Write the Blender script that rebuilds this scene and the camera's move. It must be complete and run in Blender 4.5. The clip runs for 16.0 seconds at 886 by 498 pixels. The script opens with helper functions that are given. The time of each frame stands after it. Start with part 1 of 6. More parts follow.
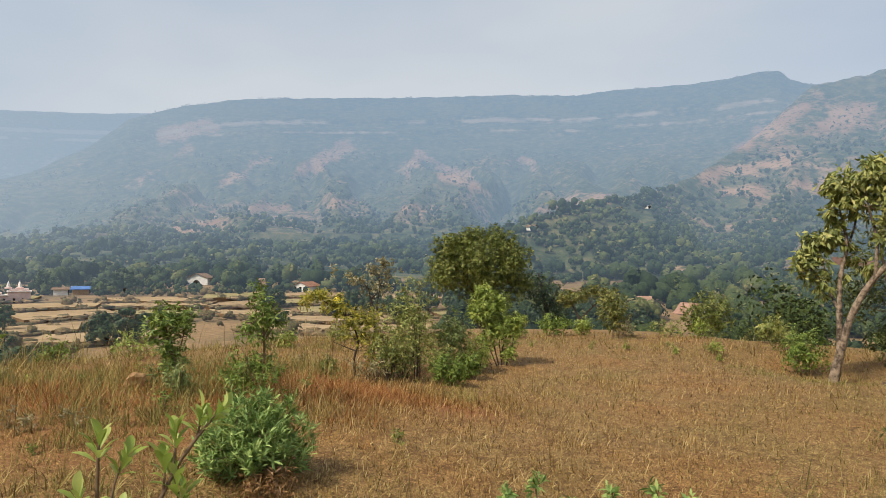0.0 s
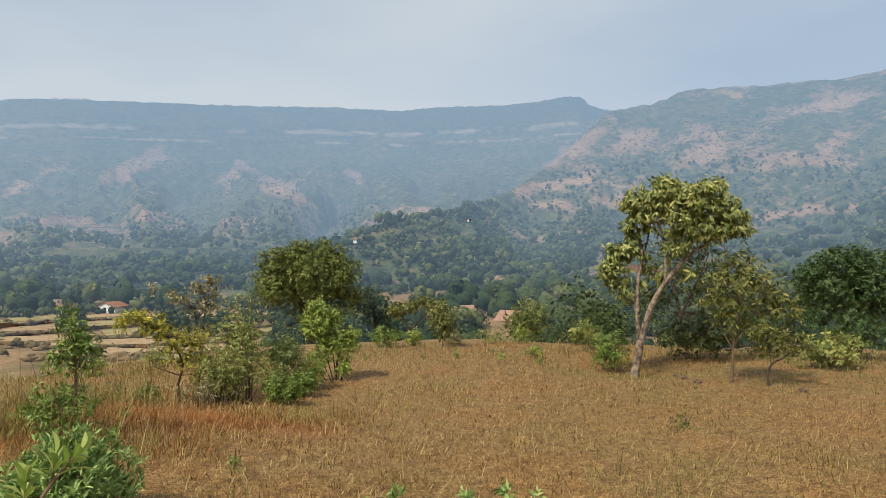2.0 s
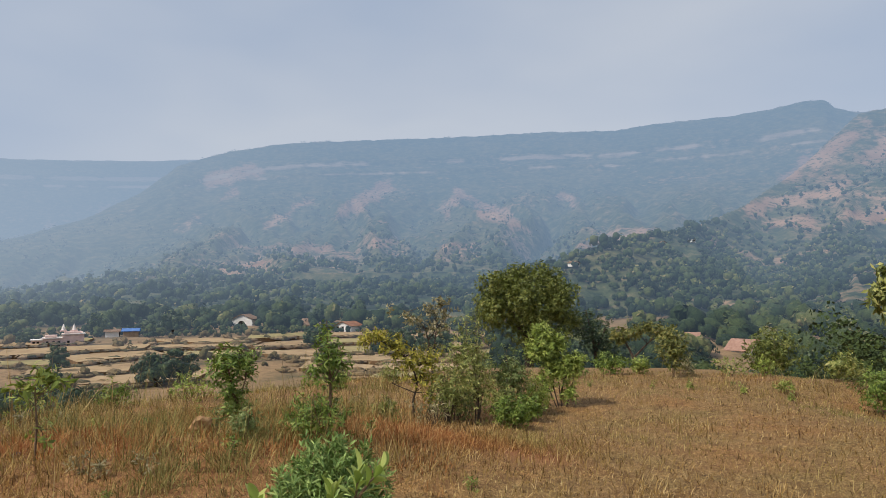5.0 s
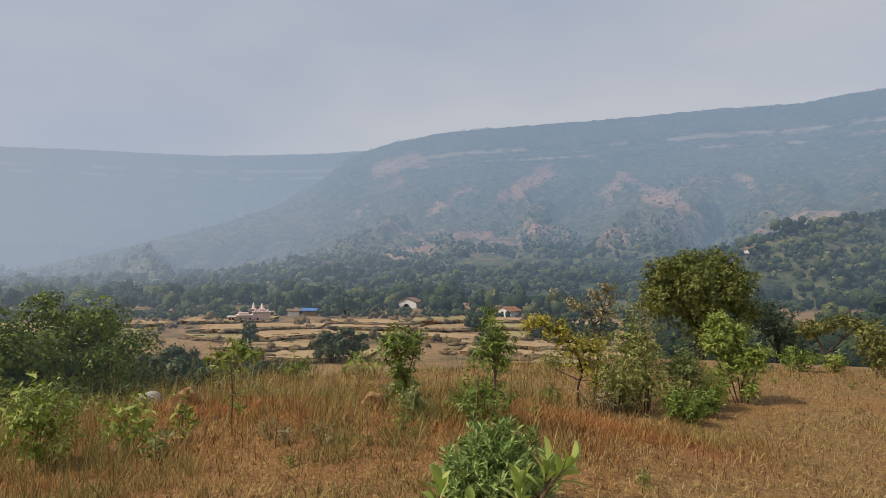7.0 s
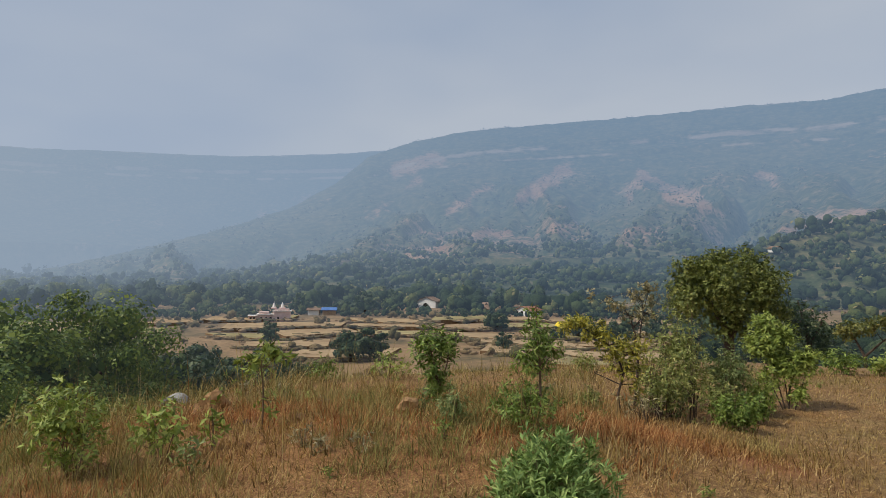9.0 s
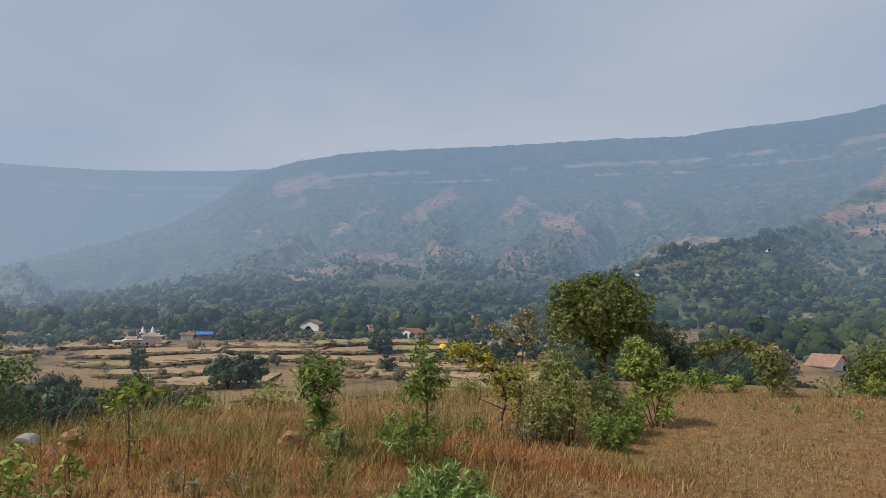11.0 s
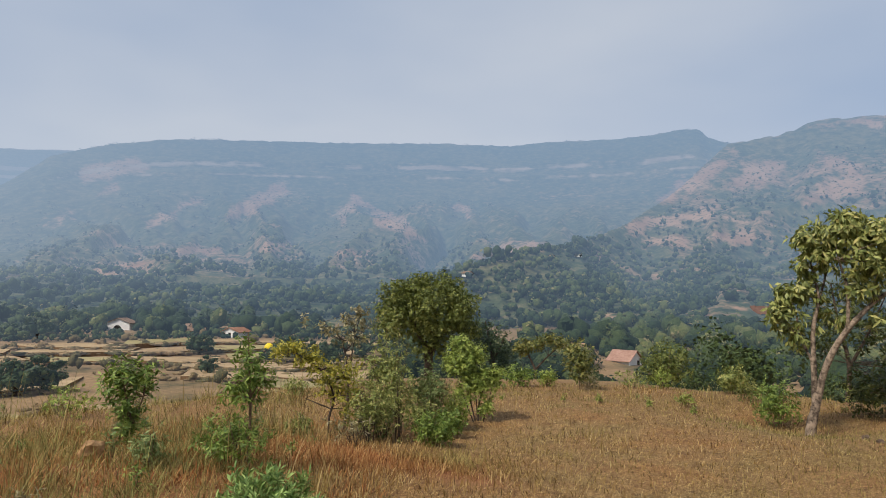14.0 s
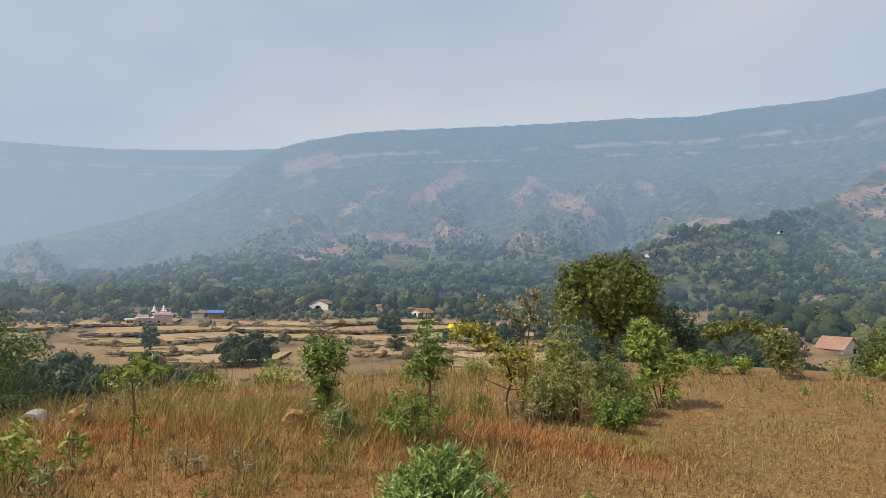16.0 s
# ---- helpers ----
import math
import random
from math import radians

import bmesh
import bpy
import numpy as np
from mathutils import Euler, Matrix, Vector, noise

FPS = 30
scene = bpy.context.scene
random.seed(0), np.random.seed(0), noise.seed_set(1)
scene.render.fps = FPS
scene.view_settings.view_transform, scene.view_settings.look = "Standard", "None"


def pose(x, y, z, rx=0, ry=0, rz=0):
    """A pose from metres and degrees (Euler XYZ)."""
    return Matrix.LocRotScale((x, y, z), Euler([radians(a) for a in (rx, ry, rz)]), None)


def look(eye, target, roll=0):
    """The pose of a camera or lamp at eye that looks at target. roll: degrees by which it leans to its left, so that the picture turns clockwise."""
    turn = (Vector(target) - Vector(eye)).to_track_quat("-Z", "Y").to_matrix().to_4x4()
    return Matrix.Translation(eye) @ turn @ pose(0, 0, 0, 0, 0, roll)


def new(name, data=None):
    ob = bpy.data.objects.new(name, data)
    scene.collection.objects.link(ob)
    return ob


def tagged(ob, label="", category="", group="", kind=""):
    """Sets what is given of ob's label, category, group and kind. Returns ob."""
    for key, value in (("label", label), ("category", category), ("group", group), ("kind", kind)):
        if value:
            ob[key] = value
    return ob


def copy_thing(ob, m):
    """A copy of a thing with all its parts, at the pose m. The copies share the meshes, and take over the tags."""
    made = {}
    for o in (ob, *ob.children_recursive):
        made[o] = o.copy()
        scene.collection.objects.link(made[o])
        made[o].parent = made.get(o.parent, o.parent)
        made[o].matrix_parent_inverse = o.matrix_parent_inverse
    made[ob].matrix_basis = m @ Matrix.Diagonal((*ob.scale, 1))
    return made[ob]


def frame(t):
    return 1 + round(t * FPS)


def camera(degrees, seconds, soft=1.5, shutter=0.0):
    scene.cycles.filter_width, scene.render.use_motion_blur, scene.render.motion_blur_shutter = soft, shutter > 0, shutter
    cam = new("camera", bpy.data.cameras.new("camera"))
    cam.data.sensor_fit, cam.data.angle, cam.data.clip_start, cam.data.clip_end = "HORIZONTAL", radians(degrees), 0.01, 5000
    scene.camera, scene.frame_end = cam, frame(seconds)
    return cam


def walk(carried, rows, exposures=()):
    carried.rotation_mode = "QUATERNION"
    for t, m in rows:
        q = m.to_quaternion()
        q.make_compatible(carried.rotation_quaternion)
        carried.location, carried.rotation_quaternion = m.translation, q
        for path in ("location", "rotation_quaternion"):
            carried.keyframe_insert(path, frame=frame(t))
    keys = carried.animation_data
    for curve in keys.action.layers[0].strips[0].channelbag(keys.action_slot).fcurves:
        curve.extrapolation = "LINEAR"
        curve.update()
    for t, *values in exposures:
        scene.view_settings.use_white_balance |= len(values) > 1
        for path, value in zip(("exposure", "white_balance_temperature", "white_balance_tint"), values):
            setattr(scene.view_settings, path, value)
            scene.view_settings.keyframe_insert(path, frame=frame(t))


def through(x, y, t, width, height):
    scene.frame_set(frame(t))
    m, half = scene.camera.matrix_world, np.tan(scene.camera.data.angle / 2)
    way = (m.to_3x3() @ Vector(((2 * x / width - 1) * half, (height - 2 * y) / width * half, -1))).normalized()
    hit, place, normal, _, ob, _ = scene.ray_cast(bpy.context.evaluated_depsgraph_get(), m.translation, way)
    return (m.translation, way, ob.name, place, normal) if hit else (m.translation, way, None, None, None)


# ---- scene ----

# ---------------------------------------------------------------- camera
def view(x, y, z, yaw, pitch, roll):
    """Camera pose from its place, heading (clockwise from +y), pitch and lean in degrees."""
    return pose(x, y, z, 90 + pitch, 0, -yaw) @ pose(0, 0, 0, 0, 0, roll)


cam = camera(68.383, 16.0, soft=0.6)
PATH = [
    (0, 0.000, 0.000, 1.500, 11.807, 1.224, 0.185),
    (0.5, 0.010, 0.001, 1.493, 14.620, 1.366, 0.143),
    (1, 0.017, 0.005, 1.495, 19.148, 1.707, 0.150),
    (1.5, -0.009, 0.007, 1.502, 23.641, 2.173, -0.466),
    (2, -0.100, -0.009, 1.516, 26.944, 2.232, -1.048),
    (2.5, -0.157, -0.007, 1.530, 27.631, 2.342, -1.034),
    (3, -0.186, 0.025, 1.518, 25.851, 3.208, -0.775),
    (3.5, -0.175, 0.083, 1.519, 22.650, 4.207, -0.610),
    (4, -0.186, 0.139, 1.523, 17.015, 4.606, -0.498),
    (4.2, -0.186, 0.141, 1.514, 14.566, 4.649, -0.553),
    (6.3, -0.227, 0.199, 1.506, 0.295, 4.357, -0.047),
    (6.5, -0.229, 0.218, 1.501, -1.769, 4.150, 0.068),
    (7, -0.238, 0.246, 1.491, -5.688, 3.348, 0.406),
    (7.5, -0.293, 0.307, 1.489, -7.468, 2.946, 0.337),
    (8, -0.386, 0.394, 1.505, -8.919, 2.870, 0.305),
    (8.5, -0.422, 0.447, 1.494, -8.775, 2.956, 0.332),
    (8.7, -0.433, 0.484, 1.492, -8.296, 3.035, 0.393),
    (10.8, -0.457, 0.540, 1.549, 1.178, 5.322, 0.134),
    (11, -0.464, 0.540, 1.549, 2.754, 5.280, 0.200),
    (11.5, -0.463, 0.549, 1.551, 8.129, 5.267, 0.336),
    (12, -0.443, 0.550, 1.554, 14.063, 5.374, 0.482),
    (12.5, -0.423, 0.575, 1.552, 19.206, 5.508, 0.420),
    (13, -0.420, 0.577, 1.552, 20.487, 5.515, 0.307),
    (13.5, -0.440, 0.573, 1.545, 19.682, 5.513, 0.427),
    (14, -0.468, 0.564, 1.545, 17.509, 5.284, 0.575),
    (14.5, -0.474, 0.575, 1.544, 14.101, 5.113, 0.750),
    (15, -0.463, 0.573, 1.549, 10.676, 4.654, 0.934),
    (15.5, -0.432, 0.583, 1.549, 6.925, 4.156, 0.601),
    (16, -0.420, 0.587, 1.546, 1.954, 3.546, 0.534),
]
walk(cam, [(t, view(*v)) for t, *v in PATH], exposures=[(0, 0.40, 6920, 8), (0.6, 0.40, 6830, 6), (1.5, 0.37, 6690, 5), (2.5, 0.38, 6660, 5), (4.2, 0.27, 6340, 8), (6.3, 0.07, 6860, 12), (7.1, 0.08, 6900, 12.5), (7.6, 0.09, 6630, 10), (8.7, -0.04, 6430, 9), (11, -0.03, 6330, 10), (11.5, 0.14, 6620, 13), (12, 0.15, 6540, 11), (13, 0.11, 6290, 8), (13.6, 0.16, 6390, 10), (15, 0.26, 6560, 9), (16, 0.29, 6680, 9)])

# ---------------------------------------------------------------- light
SUN_AZ, SUN_EL = -115.0, 48.0
world = bpy.data.worlds.new("sky")
scene.world = world
world.use_nodes = True
wn, wl = world.node_tree.nodes, world.node_tree.links
wn.clear()
w_out = wn.new("ShaderNodeOutputWorld")
w_bg = wn.new("ShaderNodeBackground")
w_sky = wn.new("ShaderNodeTexSky")
w_sky.sky_type, w_sky.sun_disc = "NISHITA", False
w_sky.sun_elevation, w_sky.sun_rotation = radians(SUN_EL), radians(SUN_AZ)
w_sky.altitude, w_sky.air_density, w_sky.dust_density, w_sky.ozone_density = 600, 1.0, 3.0, 1.0
w_dim = wn.new("ShaderNodeMix")
w_dim.data_type, w_dim.blend_type = "RGBA", "MULTIPLY"
w_dim.inputs[0].default_value = 1.0
w_dim.inputs[7].default_value = (0.055, 0.055, 0.055, 1)
w_co = wn.new("ShaderNodeTexCoord")
w_map = wn.new("ShaderNodeMapping")
w_map.inputs["Scale"].default_value = (1.0, 1.0, 2.6)
w_noise = wn.new("ShaderNodeTexNoise")
w_noise.inputs["Scale"].default_value = 1.3
w_noise.inputs["Detail"].default_value = 4.0
w_noise.inputs["Roughness"].default_value = 0.45
w_ramp = wn.new("ShaderNodeValToRGB")
w_ramp.color_ramp.elements[0].position, w_ramp.color_ramp.elements[0].color = 0.34, (0.398, 0.487, 0.638, 1)
w_ramp.color_ramp.elements[1].position, w_ramp.color_ramp.elements[1].color = 0.66, (0.590, 0.636, 0.712, 1)
w_mix = wn.new("ShaderNodeMix")
w_mix.data_type = "RGBA"
w_mix.inputs[0].default_value = 0.72
wl.new(w_co.outputs["Generated"], w_map.inputs["Vector"])
wl.new(w_map.outputs["Vector"], w_noise.inputs["Vector"])
wl.new(w_noise.outputs["Fac"], w_ramp.inputs["Fac"])
wl.new(w_sky.outputs["Color"], w_dim.inputs[6])
wl.new(w_dim.outputs[2], w_mix.inputs[6])
wl.new(w_ramp.outputs["Color"], w_mix.inputs[7])
wl.new(w_mix.outputs[2], w_bg.inputs["Color"])
w_bg.inputs["Strength"].default_value = 1.0
wl.new(w_bg.outputs["Background"], w_out.inputs["Surface"])

sun = new("sun", bpy.data.lights.new("sun", "SUN"))
sun.data.energy, sun.data.angle, sun.data.color = 3.15, radians(9.0), (1.0, 0.93, 0.82)
sun_dir = Vector((math.sin(radians(SUN_AZ)) * math.cos(radians(SUN_EL)), math.cos(radians(SUN_AZ)) * math.cos(radians(SUN_EL)), math.sin(radians(SUN_EL))))
sun.matrix_world = look(sun_dir * 50, (0, 0, 0))


# ---------------------------------------------------------------- materials
class Nodes:
    """A small helper round a node tree."""

    def __init__(self, name):
        self.mat = bpy.data.materials.new(name)
        self.mat.use_nodes = True
        self.t = self.mat.node_tree
        self.t.nodes.clear()
        self.out = self.add("ShaderNodeOutputMaterial")

    def add(self, kind, **kw):
        n = self.t.nodes.new(kind)
        for k, v in kw.items():
            n.inputs[k.replace("_", " ")].default_value = v
        return n

    def link(self, a, b):
        self.t.links.new(a, b)

    def noise(self, scale, detail=4.0, rough=0.55, vector=None, dims=None):
        n = self.add("ShaderNodeTexNoise", Scale=scale, Detail=detail, Roughness=rough)
        if vector is None:
            vector = self.add("ShaderNodeTexCoord").outputs["Object"]
        self.link(vector, n.inputs["Vector"])
        return n.outputs["Fac"]

    def ramp(self, fac, stops):
        n = self.add("ShaderNodeValToRGB")
        e = n.color_ramp.elements
        while len(e) < len(stops):
            e.new(0.5)
        for i, (p, c) in enumerate(stops):
            e[i].position, e[i].color = p, (*c, 1)
        self.link(fac, n.inputs["Fac"])
        return n.outputs["Color"]

    def mix(self, fac, a, b, mode="MIX"):
        n = self.add("ShaderNodeMix")
        n.data_type, n.blend_type = "RGBA", mode
        for s, v in ((0, fac), (6, a), (7, b)):
            if isinstance(v, (int, float)):
                n.inputs[s].default_value = v
            elif isinstance(v, tuple):
                n.inputs[s].default_value = (*v, 1)
            else:
                self.link(v, n.inputs[s])
        return n.outputs[2]

    def math(self, op, a, b=0.0):
        n = self.add("ShaderNodeMath")
        n.operation = op
        for s, v in ((0, a), (1, b)):
            if isinstance(v, (int, float)):
                n.inputs[s].default_value = v
            else:
                self.link(v, n.inputs[s])
        return n.outputs[0]

    def attr(self, name):
        n = self.add("ShaderNodeAttribute")
        n.attribute_name = name
        return n.outputs["Fac"]

    def principled(self, color, rough=0.8, bump=None, bump_strength=0.4, bump_dist=0.02, metal=0.0):
        p = self.add("ShaderNodeBsdfPrincipled", Roughness=rough, Metallic=metal)
        p.inputs["Specular IOR Level"].default_value = 0.3
        if isinstance(color, tuple):
            p.inputs["Base Color"].default_value = (*color, 1)
        else:
            self.link(color, p.inputs["Base Color"])
        if bump is not None:
            b = self.add("ShaderNodeBump", Strength=bump_strength, Distance=bump_dist)
            self.link(bump, b.inputs["Height"])
            self.link(b.outputs["Normal"], p.inputs["Normal"])
        return p.outputs["BSDF"]

    def done(self, shader):
        self.link(shader, self.out.inputs["Surface"])
        return self.mat


def leaf_material(name, stops, through=0.22, rough=0.5, haze=False):
    """Leaves: colour varied from leaf to leaf and, softly, over the plant; light shines through in part."""
    n = Nodes(name)
    rnd = n.add("ShaderNodeNewGeometry").outputs["Random Per Island"]
    big = n.noise(0.9, 2.0)
    fac = n.math("ADD", n.math("MULTIPLY", rnd, 0.7), n.math("MULTIPLY", big, 0.3))
    col = n.ramp(fac, stops)
    p = n.principled(col, rough)
    tr = n.add("ShaderNodeBsdfTranslucent")
    n.link(n.mix(0.35, col, (0.30, 0.34, 0.05)), tr.inputs["Color"])
    m = n.add("ShaderNodeMixShader")
    m.inputs[0].default_value = through
    n.link(p, m.inputs[1])
    n.link(tr.outputs["BSDF"], m.inputs[2])
    # haze=True mixes glowing haze colour into the leaves by distance
    return n.done(haze_glow(n, m.outputs[0]) if haze else m.outputs[0])


HAZE_COLOR = (0.232, 0.332, 0.472)


def haze_glow(n, shader):
    """Haze put into emission: surfaces glow with air colour, more the farther off they stand."""
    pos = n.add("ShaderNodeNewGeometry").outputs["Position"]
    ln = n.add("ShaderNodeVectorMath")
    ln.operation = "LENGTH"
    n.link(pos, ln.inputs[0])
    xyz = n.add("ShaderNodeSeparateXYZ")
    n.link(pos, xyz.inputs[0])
    # the painted haze gets thicker and paler towards -x, the sun's side
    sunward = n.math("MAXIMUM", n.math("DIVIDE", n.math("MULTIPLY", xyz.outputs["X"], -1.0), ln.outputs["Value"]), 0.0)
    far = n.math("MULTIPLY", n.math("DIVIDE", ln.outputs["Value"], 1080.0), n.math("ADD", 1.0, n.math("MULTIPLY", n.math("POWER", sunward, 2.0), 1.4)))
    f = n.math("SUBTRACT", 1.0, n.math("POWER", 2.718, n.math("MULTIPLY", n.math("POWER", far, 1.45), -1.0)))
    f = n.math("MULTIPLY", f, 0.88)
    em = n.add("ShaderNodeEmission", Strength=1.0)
    n.link(n.mix(sunward, HAZE_COLOR, (0.36, 0.43, 0.52)), em.inputs["Color"])
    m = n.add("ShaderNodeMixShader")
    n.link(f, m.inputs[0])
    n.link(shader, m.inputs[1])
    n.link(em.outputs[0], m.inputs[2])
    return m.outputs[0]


def ground_material():
    n = Nodes("dry_ground")
    fine = n.noise(75.0, 6.0, 0.78)
    mid = n.noise(2.2, 4.0, 0.6)
    big = n.noise(0.06, 4.0, 0.6)
    straw = n.ramp(fine, [(0.36, (0.046, 0.024, 0.009)), (0.5, (0.215, 0.134, 0.050)), (0.64, (0.49, 0.345, 0.148))])
    earth = n.ramp(fine, [(0.34, (0.125, 0.044, 0.018)), (0.66, (0.42, 0.170, 0.066))])
    mott = n.ramp(n.noise(6.0, 6.0, 0.72), [(0.34, (0.58, 0.53, 0.46)), (0.5, (0.94, 0.92, 0.89)), (0.66, (1.26, 1.26, 1.20))])
    clod = n.ramp(n.noise(24.0, 4.0, 0.65), [(0.38, (0.70, 0.66, 0.60)), (0.52, (1.0, 1.0, 1.0)), (0.64, (1.22, 1.21, 1.17))])
    mott = n.mix(1.0, mott, clod, "MULTIPLY")
    tint = n.ramp(n.noise(0.9, 4.0, 0.6), [(0.36, (1.08, 0.95, 0.86)), (0.5, (1.0, 1.0, 1.0)), (0.64, (0.90, 1.0, 0.94))])
    straw = n.mix(1.0, n.mix(1.0, straw, mott, "MULTIPLY"), tint, "MULTIPLY")
    near = n.mix(n.attr("bare"), n.mix(n.math("MULTIPLY", mid, 0.35), straw, earth), earth)
    green = n.ramp(n.noise(0.5, 4.0, 0.6), [(0.35, (0.060, 0.050, 0.018)), (0.65, (0.18, 0.122, 0.050))])
    far = n.mix(n.ramp(big, [(0.36, (0, 0, 0)), (0.54, (1, 1, 1))]), green, n.ramp(n.noise(0.9, 4.0, 0.65), [(0.3, (0.19, 0.112, 0.048)), (0.7, (0.34, 0.215, 0.100))]))
    col = n.mix(n.attr("valley"), near, far)
    # the ground sheet carries the emitted haze as well
    return n.done(haze_glow(n, n.principled(col, 0.95, fine, 0.5, 0.012)))


def backdrop_material():
    n = Nodes("far_hills")
    fine = n.noise(0.075, 7.0, 0.72)
    mid = n.noise(0.014, 5.0, 0.6)
    dots = n.noise(0.16, 3.0, 0.6)
    veg = n.ramp(fine, [(0.36, (0.012, 0.028, 0.012)), (0.50, (0.050, 0.068, 0.028)), (0.66, (0.155, 0.130, 0.066))])
    veg = n.mix(n.ramp(n.noise(0.008, 4.0, 0.6), [(0.48, (0, 0, 0)), (0.62, (0.7, 0.7, 0.7))]), veg, n.ramp(fine, [(0.4, (0.05, 0.06, 0.022)), (0.6, (0.165, 0.14, 0.062))]))
    rock = n.ramp(mid, [(0.3, (0.23, 0.122, 0.072)), (0.7, (0.39, 0.245, 0.155))])
    rock = n.mix(n.ramp(dots, [(0.56, (0, 0, 0)), (0.62, (1, 1, 1))]), rock, (0.05, 0.06, 0.035))
    s = n.math("ADD", n.attr("soil"), n.math("ADD", n.math("MULTIPLY", n.math("SUBTRACT", fine, 0.5), 2.1), n.math("MULTIPLY", n.math("SUBTRACT", mid, 0.5), 0.9)))
    mask = n.ramp(s, [(0.50, (0, 0, 0)), (0.98, (1, 1, 1))])
    col = n.mix(mask, veg, rock)
    flat = n.add("ShaderNodeMapping", Scale=(1.0, 1.0, 6.0))
    n.link(n.add("ShaderNodeTexCoord").outputs["Object"], flat.inputs["Vector"])
    broken = n.noise(0.022, 6.0, 0.7, flat.outputs["Vector"])
    step = n.math("ADD", n.math("MULTIPLY", n.attr("ledge"), 1.0), n.math("MULTIPLY", n.math("SUBTRACT", broken, 0.5), 2.6))
    col = n.mix(n.ramp(step, [(0.45, (0, 0, 0)), (1.25, (0.85, 0.85, 0.85))]), col, n.ramp(mid, [(0.3, (0.31, 0.215, 0.155)), (0.7, (0.48, 0.365, 0.275))]))
    # emissive haze laid over the hills' own colours
    return n.done(haze_glow(n, n.principled(col, 0.95)))


def woods_material(name, stops):
    """Far foliage: a colour for each tree, mottled by leaf masses."""
    n = Nodes(name)
    isl = n.add("ShaderNodeNewGeometry").outputs["Random Per Island"]
    fine = n.noise(0.7, 3.0, 0.6)
    v = n.math("ADD", n.math("MULTIPLY", n.attr("tree"), 0.88), n.math("MULTIPLY", isl, 0.10))
    grain = n.noise(2.4, 3.0, 0.7)
    v = n.math("ADD", v, n.math("ADD", n.math("MULTIPLY", n.math("SUBTRACT", fine, 0.46), 0.3), n.math("MULTIPLY", n.math("SUBTRACT", grain, 0.5), 0.5)))
    col = n.ramp(v, stops)
    # far foliage glows with the same painted haze
    return n.done(haze_glow(n, n.principled(col, 0.85, grain, 0.9, 0.5)))


def simple_material(name, a, b, scale, rough=0.85, bump=0.3, dist=0.01, metal=0.0, band=(0.35, 0.65)):
    n = Nodes(name)
    f = n.noise(scale, 5.0, 0.65)
    g = n.noise(scale * 0.15, 3.0)
    col = n.ramp(n.math("ADD", n.math("MULTIPLY", f, 0.6), n.math("MULTIPLY", g, 0.4)), [(band[0], a), (band[1], b)])
    return n.done(n.principled(col, rough, f, bump, dist, metal))


def grass_material():
    n = Nodes("dry_grass")
    rnd = n.add("ShaderNodeNewGeometry").outputs["Random Per Island"]
    gold = n.ramp(rnd, [(0.0, (0.060, 0.035, 0.010)), (0.35, (0.245, 0.148, 0.043)), (0.7, (0.44, 0.295, 0.096)), (1.0, (0.74, 0.57, 0.28))])
    red = n.ramp(rnd, [(0.0, (0.17, 0.052, 0.018)), (0.5, (0.42, 0.165, 0.055)), (1.0, (0.64, 0.37, 0.135))])
    green = n.ramp(rnd, [(0.0, (0.085, 0.088, 0.024)), (0.5, (0.235, 0.215, 0.062)), (1.0, (0.46, 0.41, 0.14))])
    col = n.mix(n.attr("red"), gold, red)
    col = n.mix(n.attr("green"), col, green)
    p = n.principled(col, 0.7)
    tr = n.add("ShaderNodeBsdfTranslucent")
    n.link(col, tr.inputs["Color"])
    m = n.add("ShaderNodeMixShader")
    m.inputs[0].default_value = 0.34
    n.link(p, m.inputs[1])
    n.link(tr.outputs["BSDF"], m.inputs[2])
    return n.done(m.outputs[0])


M_GROUND = ground_material()
M_BACK = backdrop_material()
M_GRASS = grass_material()
M_WOODS = woods_material("far_woods", [(0.0, (0.008, 0.018, 0.008)), (0.25, (0.021, 0.040, 0.014)), (0.5, (0.060, 0.084, 0.026)), (0.75, (0.150, 0.155, 0.050)), (1.0, (0.29, 0.225, 0.105))])
M_SCRUB = woods_material("green_scrub", [(0.0, (0.030, 0.052, 0.014)), (0.4, (0.065, 0.095, 0.024)), (0.75, (0.12, 0.14, 0.036)), (1.0, (0.20, 0.17, 0.06))])
M_FIELDSCRUB = woods_material("dry_scrub", [(0.0, (0.085, 0.078, 0.030)), (0.4, (0.170, 0.125, 0.052)), (0.75, (0.270, 0.180, 0.085)), (1.0, (0.36, 0.240, 0.120))])
M_BARK = simple_material("pale_bark", (0.060, 0.042, 0.030), (0.33, 0.25, 0.18), 15.0, 0.9, 0.7, 0.02, band=(0.43, 0.57))
M_BARK_DARK = simple_material("dark_bark", (0.035, 0.024, 0.017), (0.12, 0.085, 0.06), 30.0, 0.9, 0.6, 0.02)
M_TWIG = simple_material("twig", (0.09, 0.055, 0.03), (0.24, 0.16, 0.095), 40.0, 0.85, 0.4, 0.005)
M_STONE = simple_material("brown_stone", (0.17, 0.088, 0.036), (0.50, 0.30, 0.135), 9.0, 0.9, 0.8, 0.03)
M_STONE_DARK = simple_material("dark_stone", (0.07, 0.045, 0.03), (0.22, 0.15, 0.105), 14.0, 0.9, 0.8, 0.03)
M_CONCRETE = simple_material("weathered_concrete", (0.24, 0.22, 0.19), (0.48, 0.45, 0.40), 7.0, 0.9, 0.5, 0.02)
# near-black colour that stands in for the shade inside openings
M_INSIDE_SHADE = simple_material("inside_shade", (0.012, 0.012, 0.012), (0.03, 0.028, 0.026), 6.0)
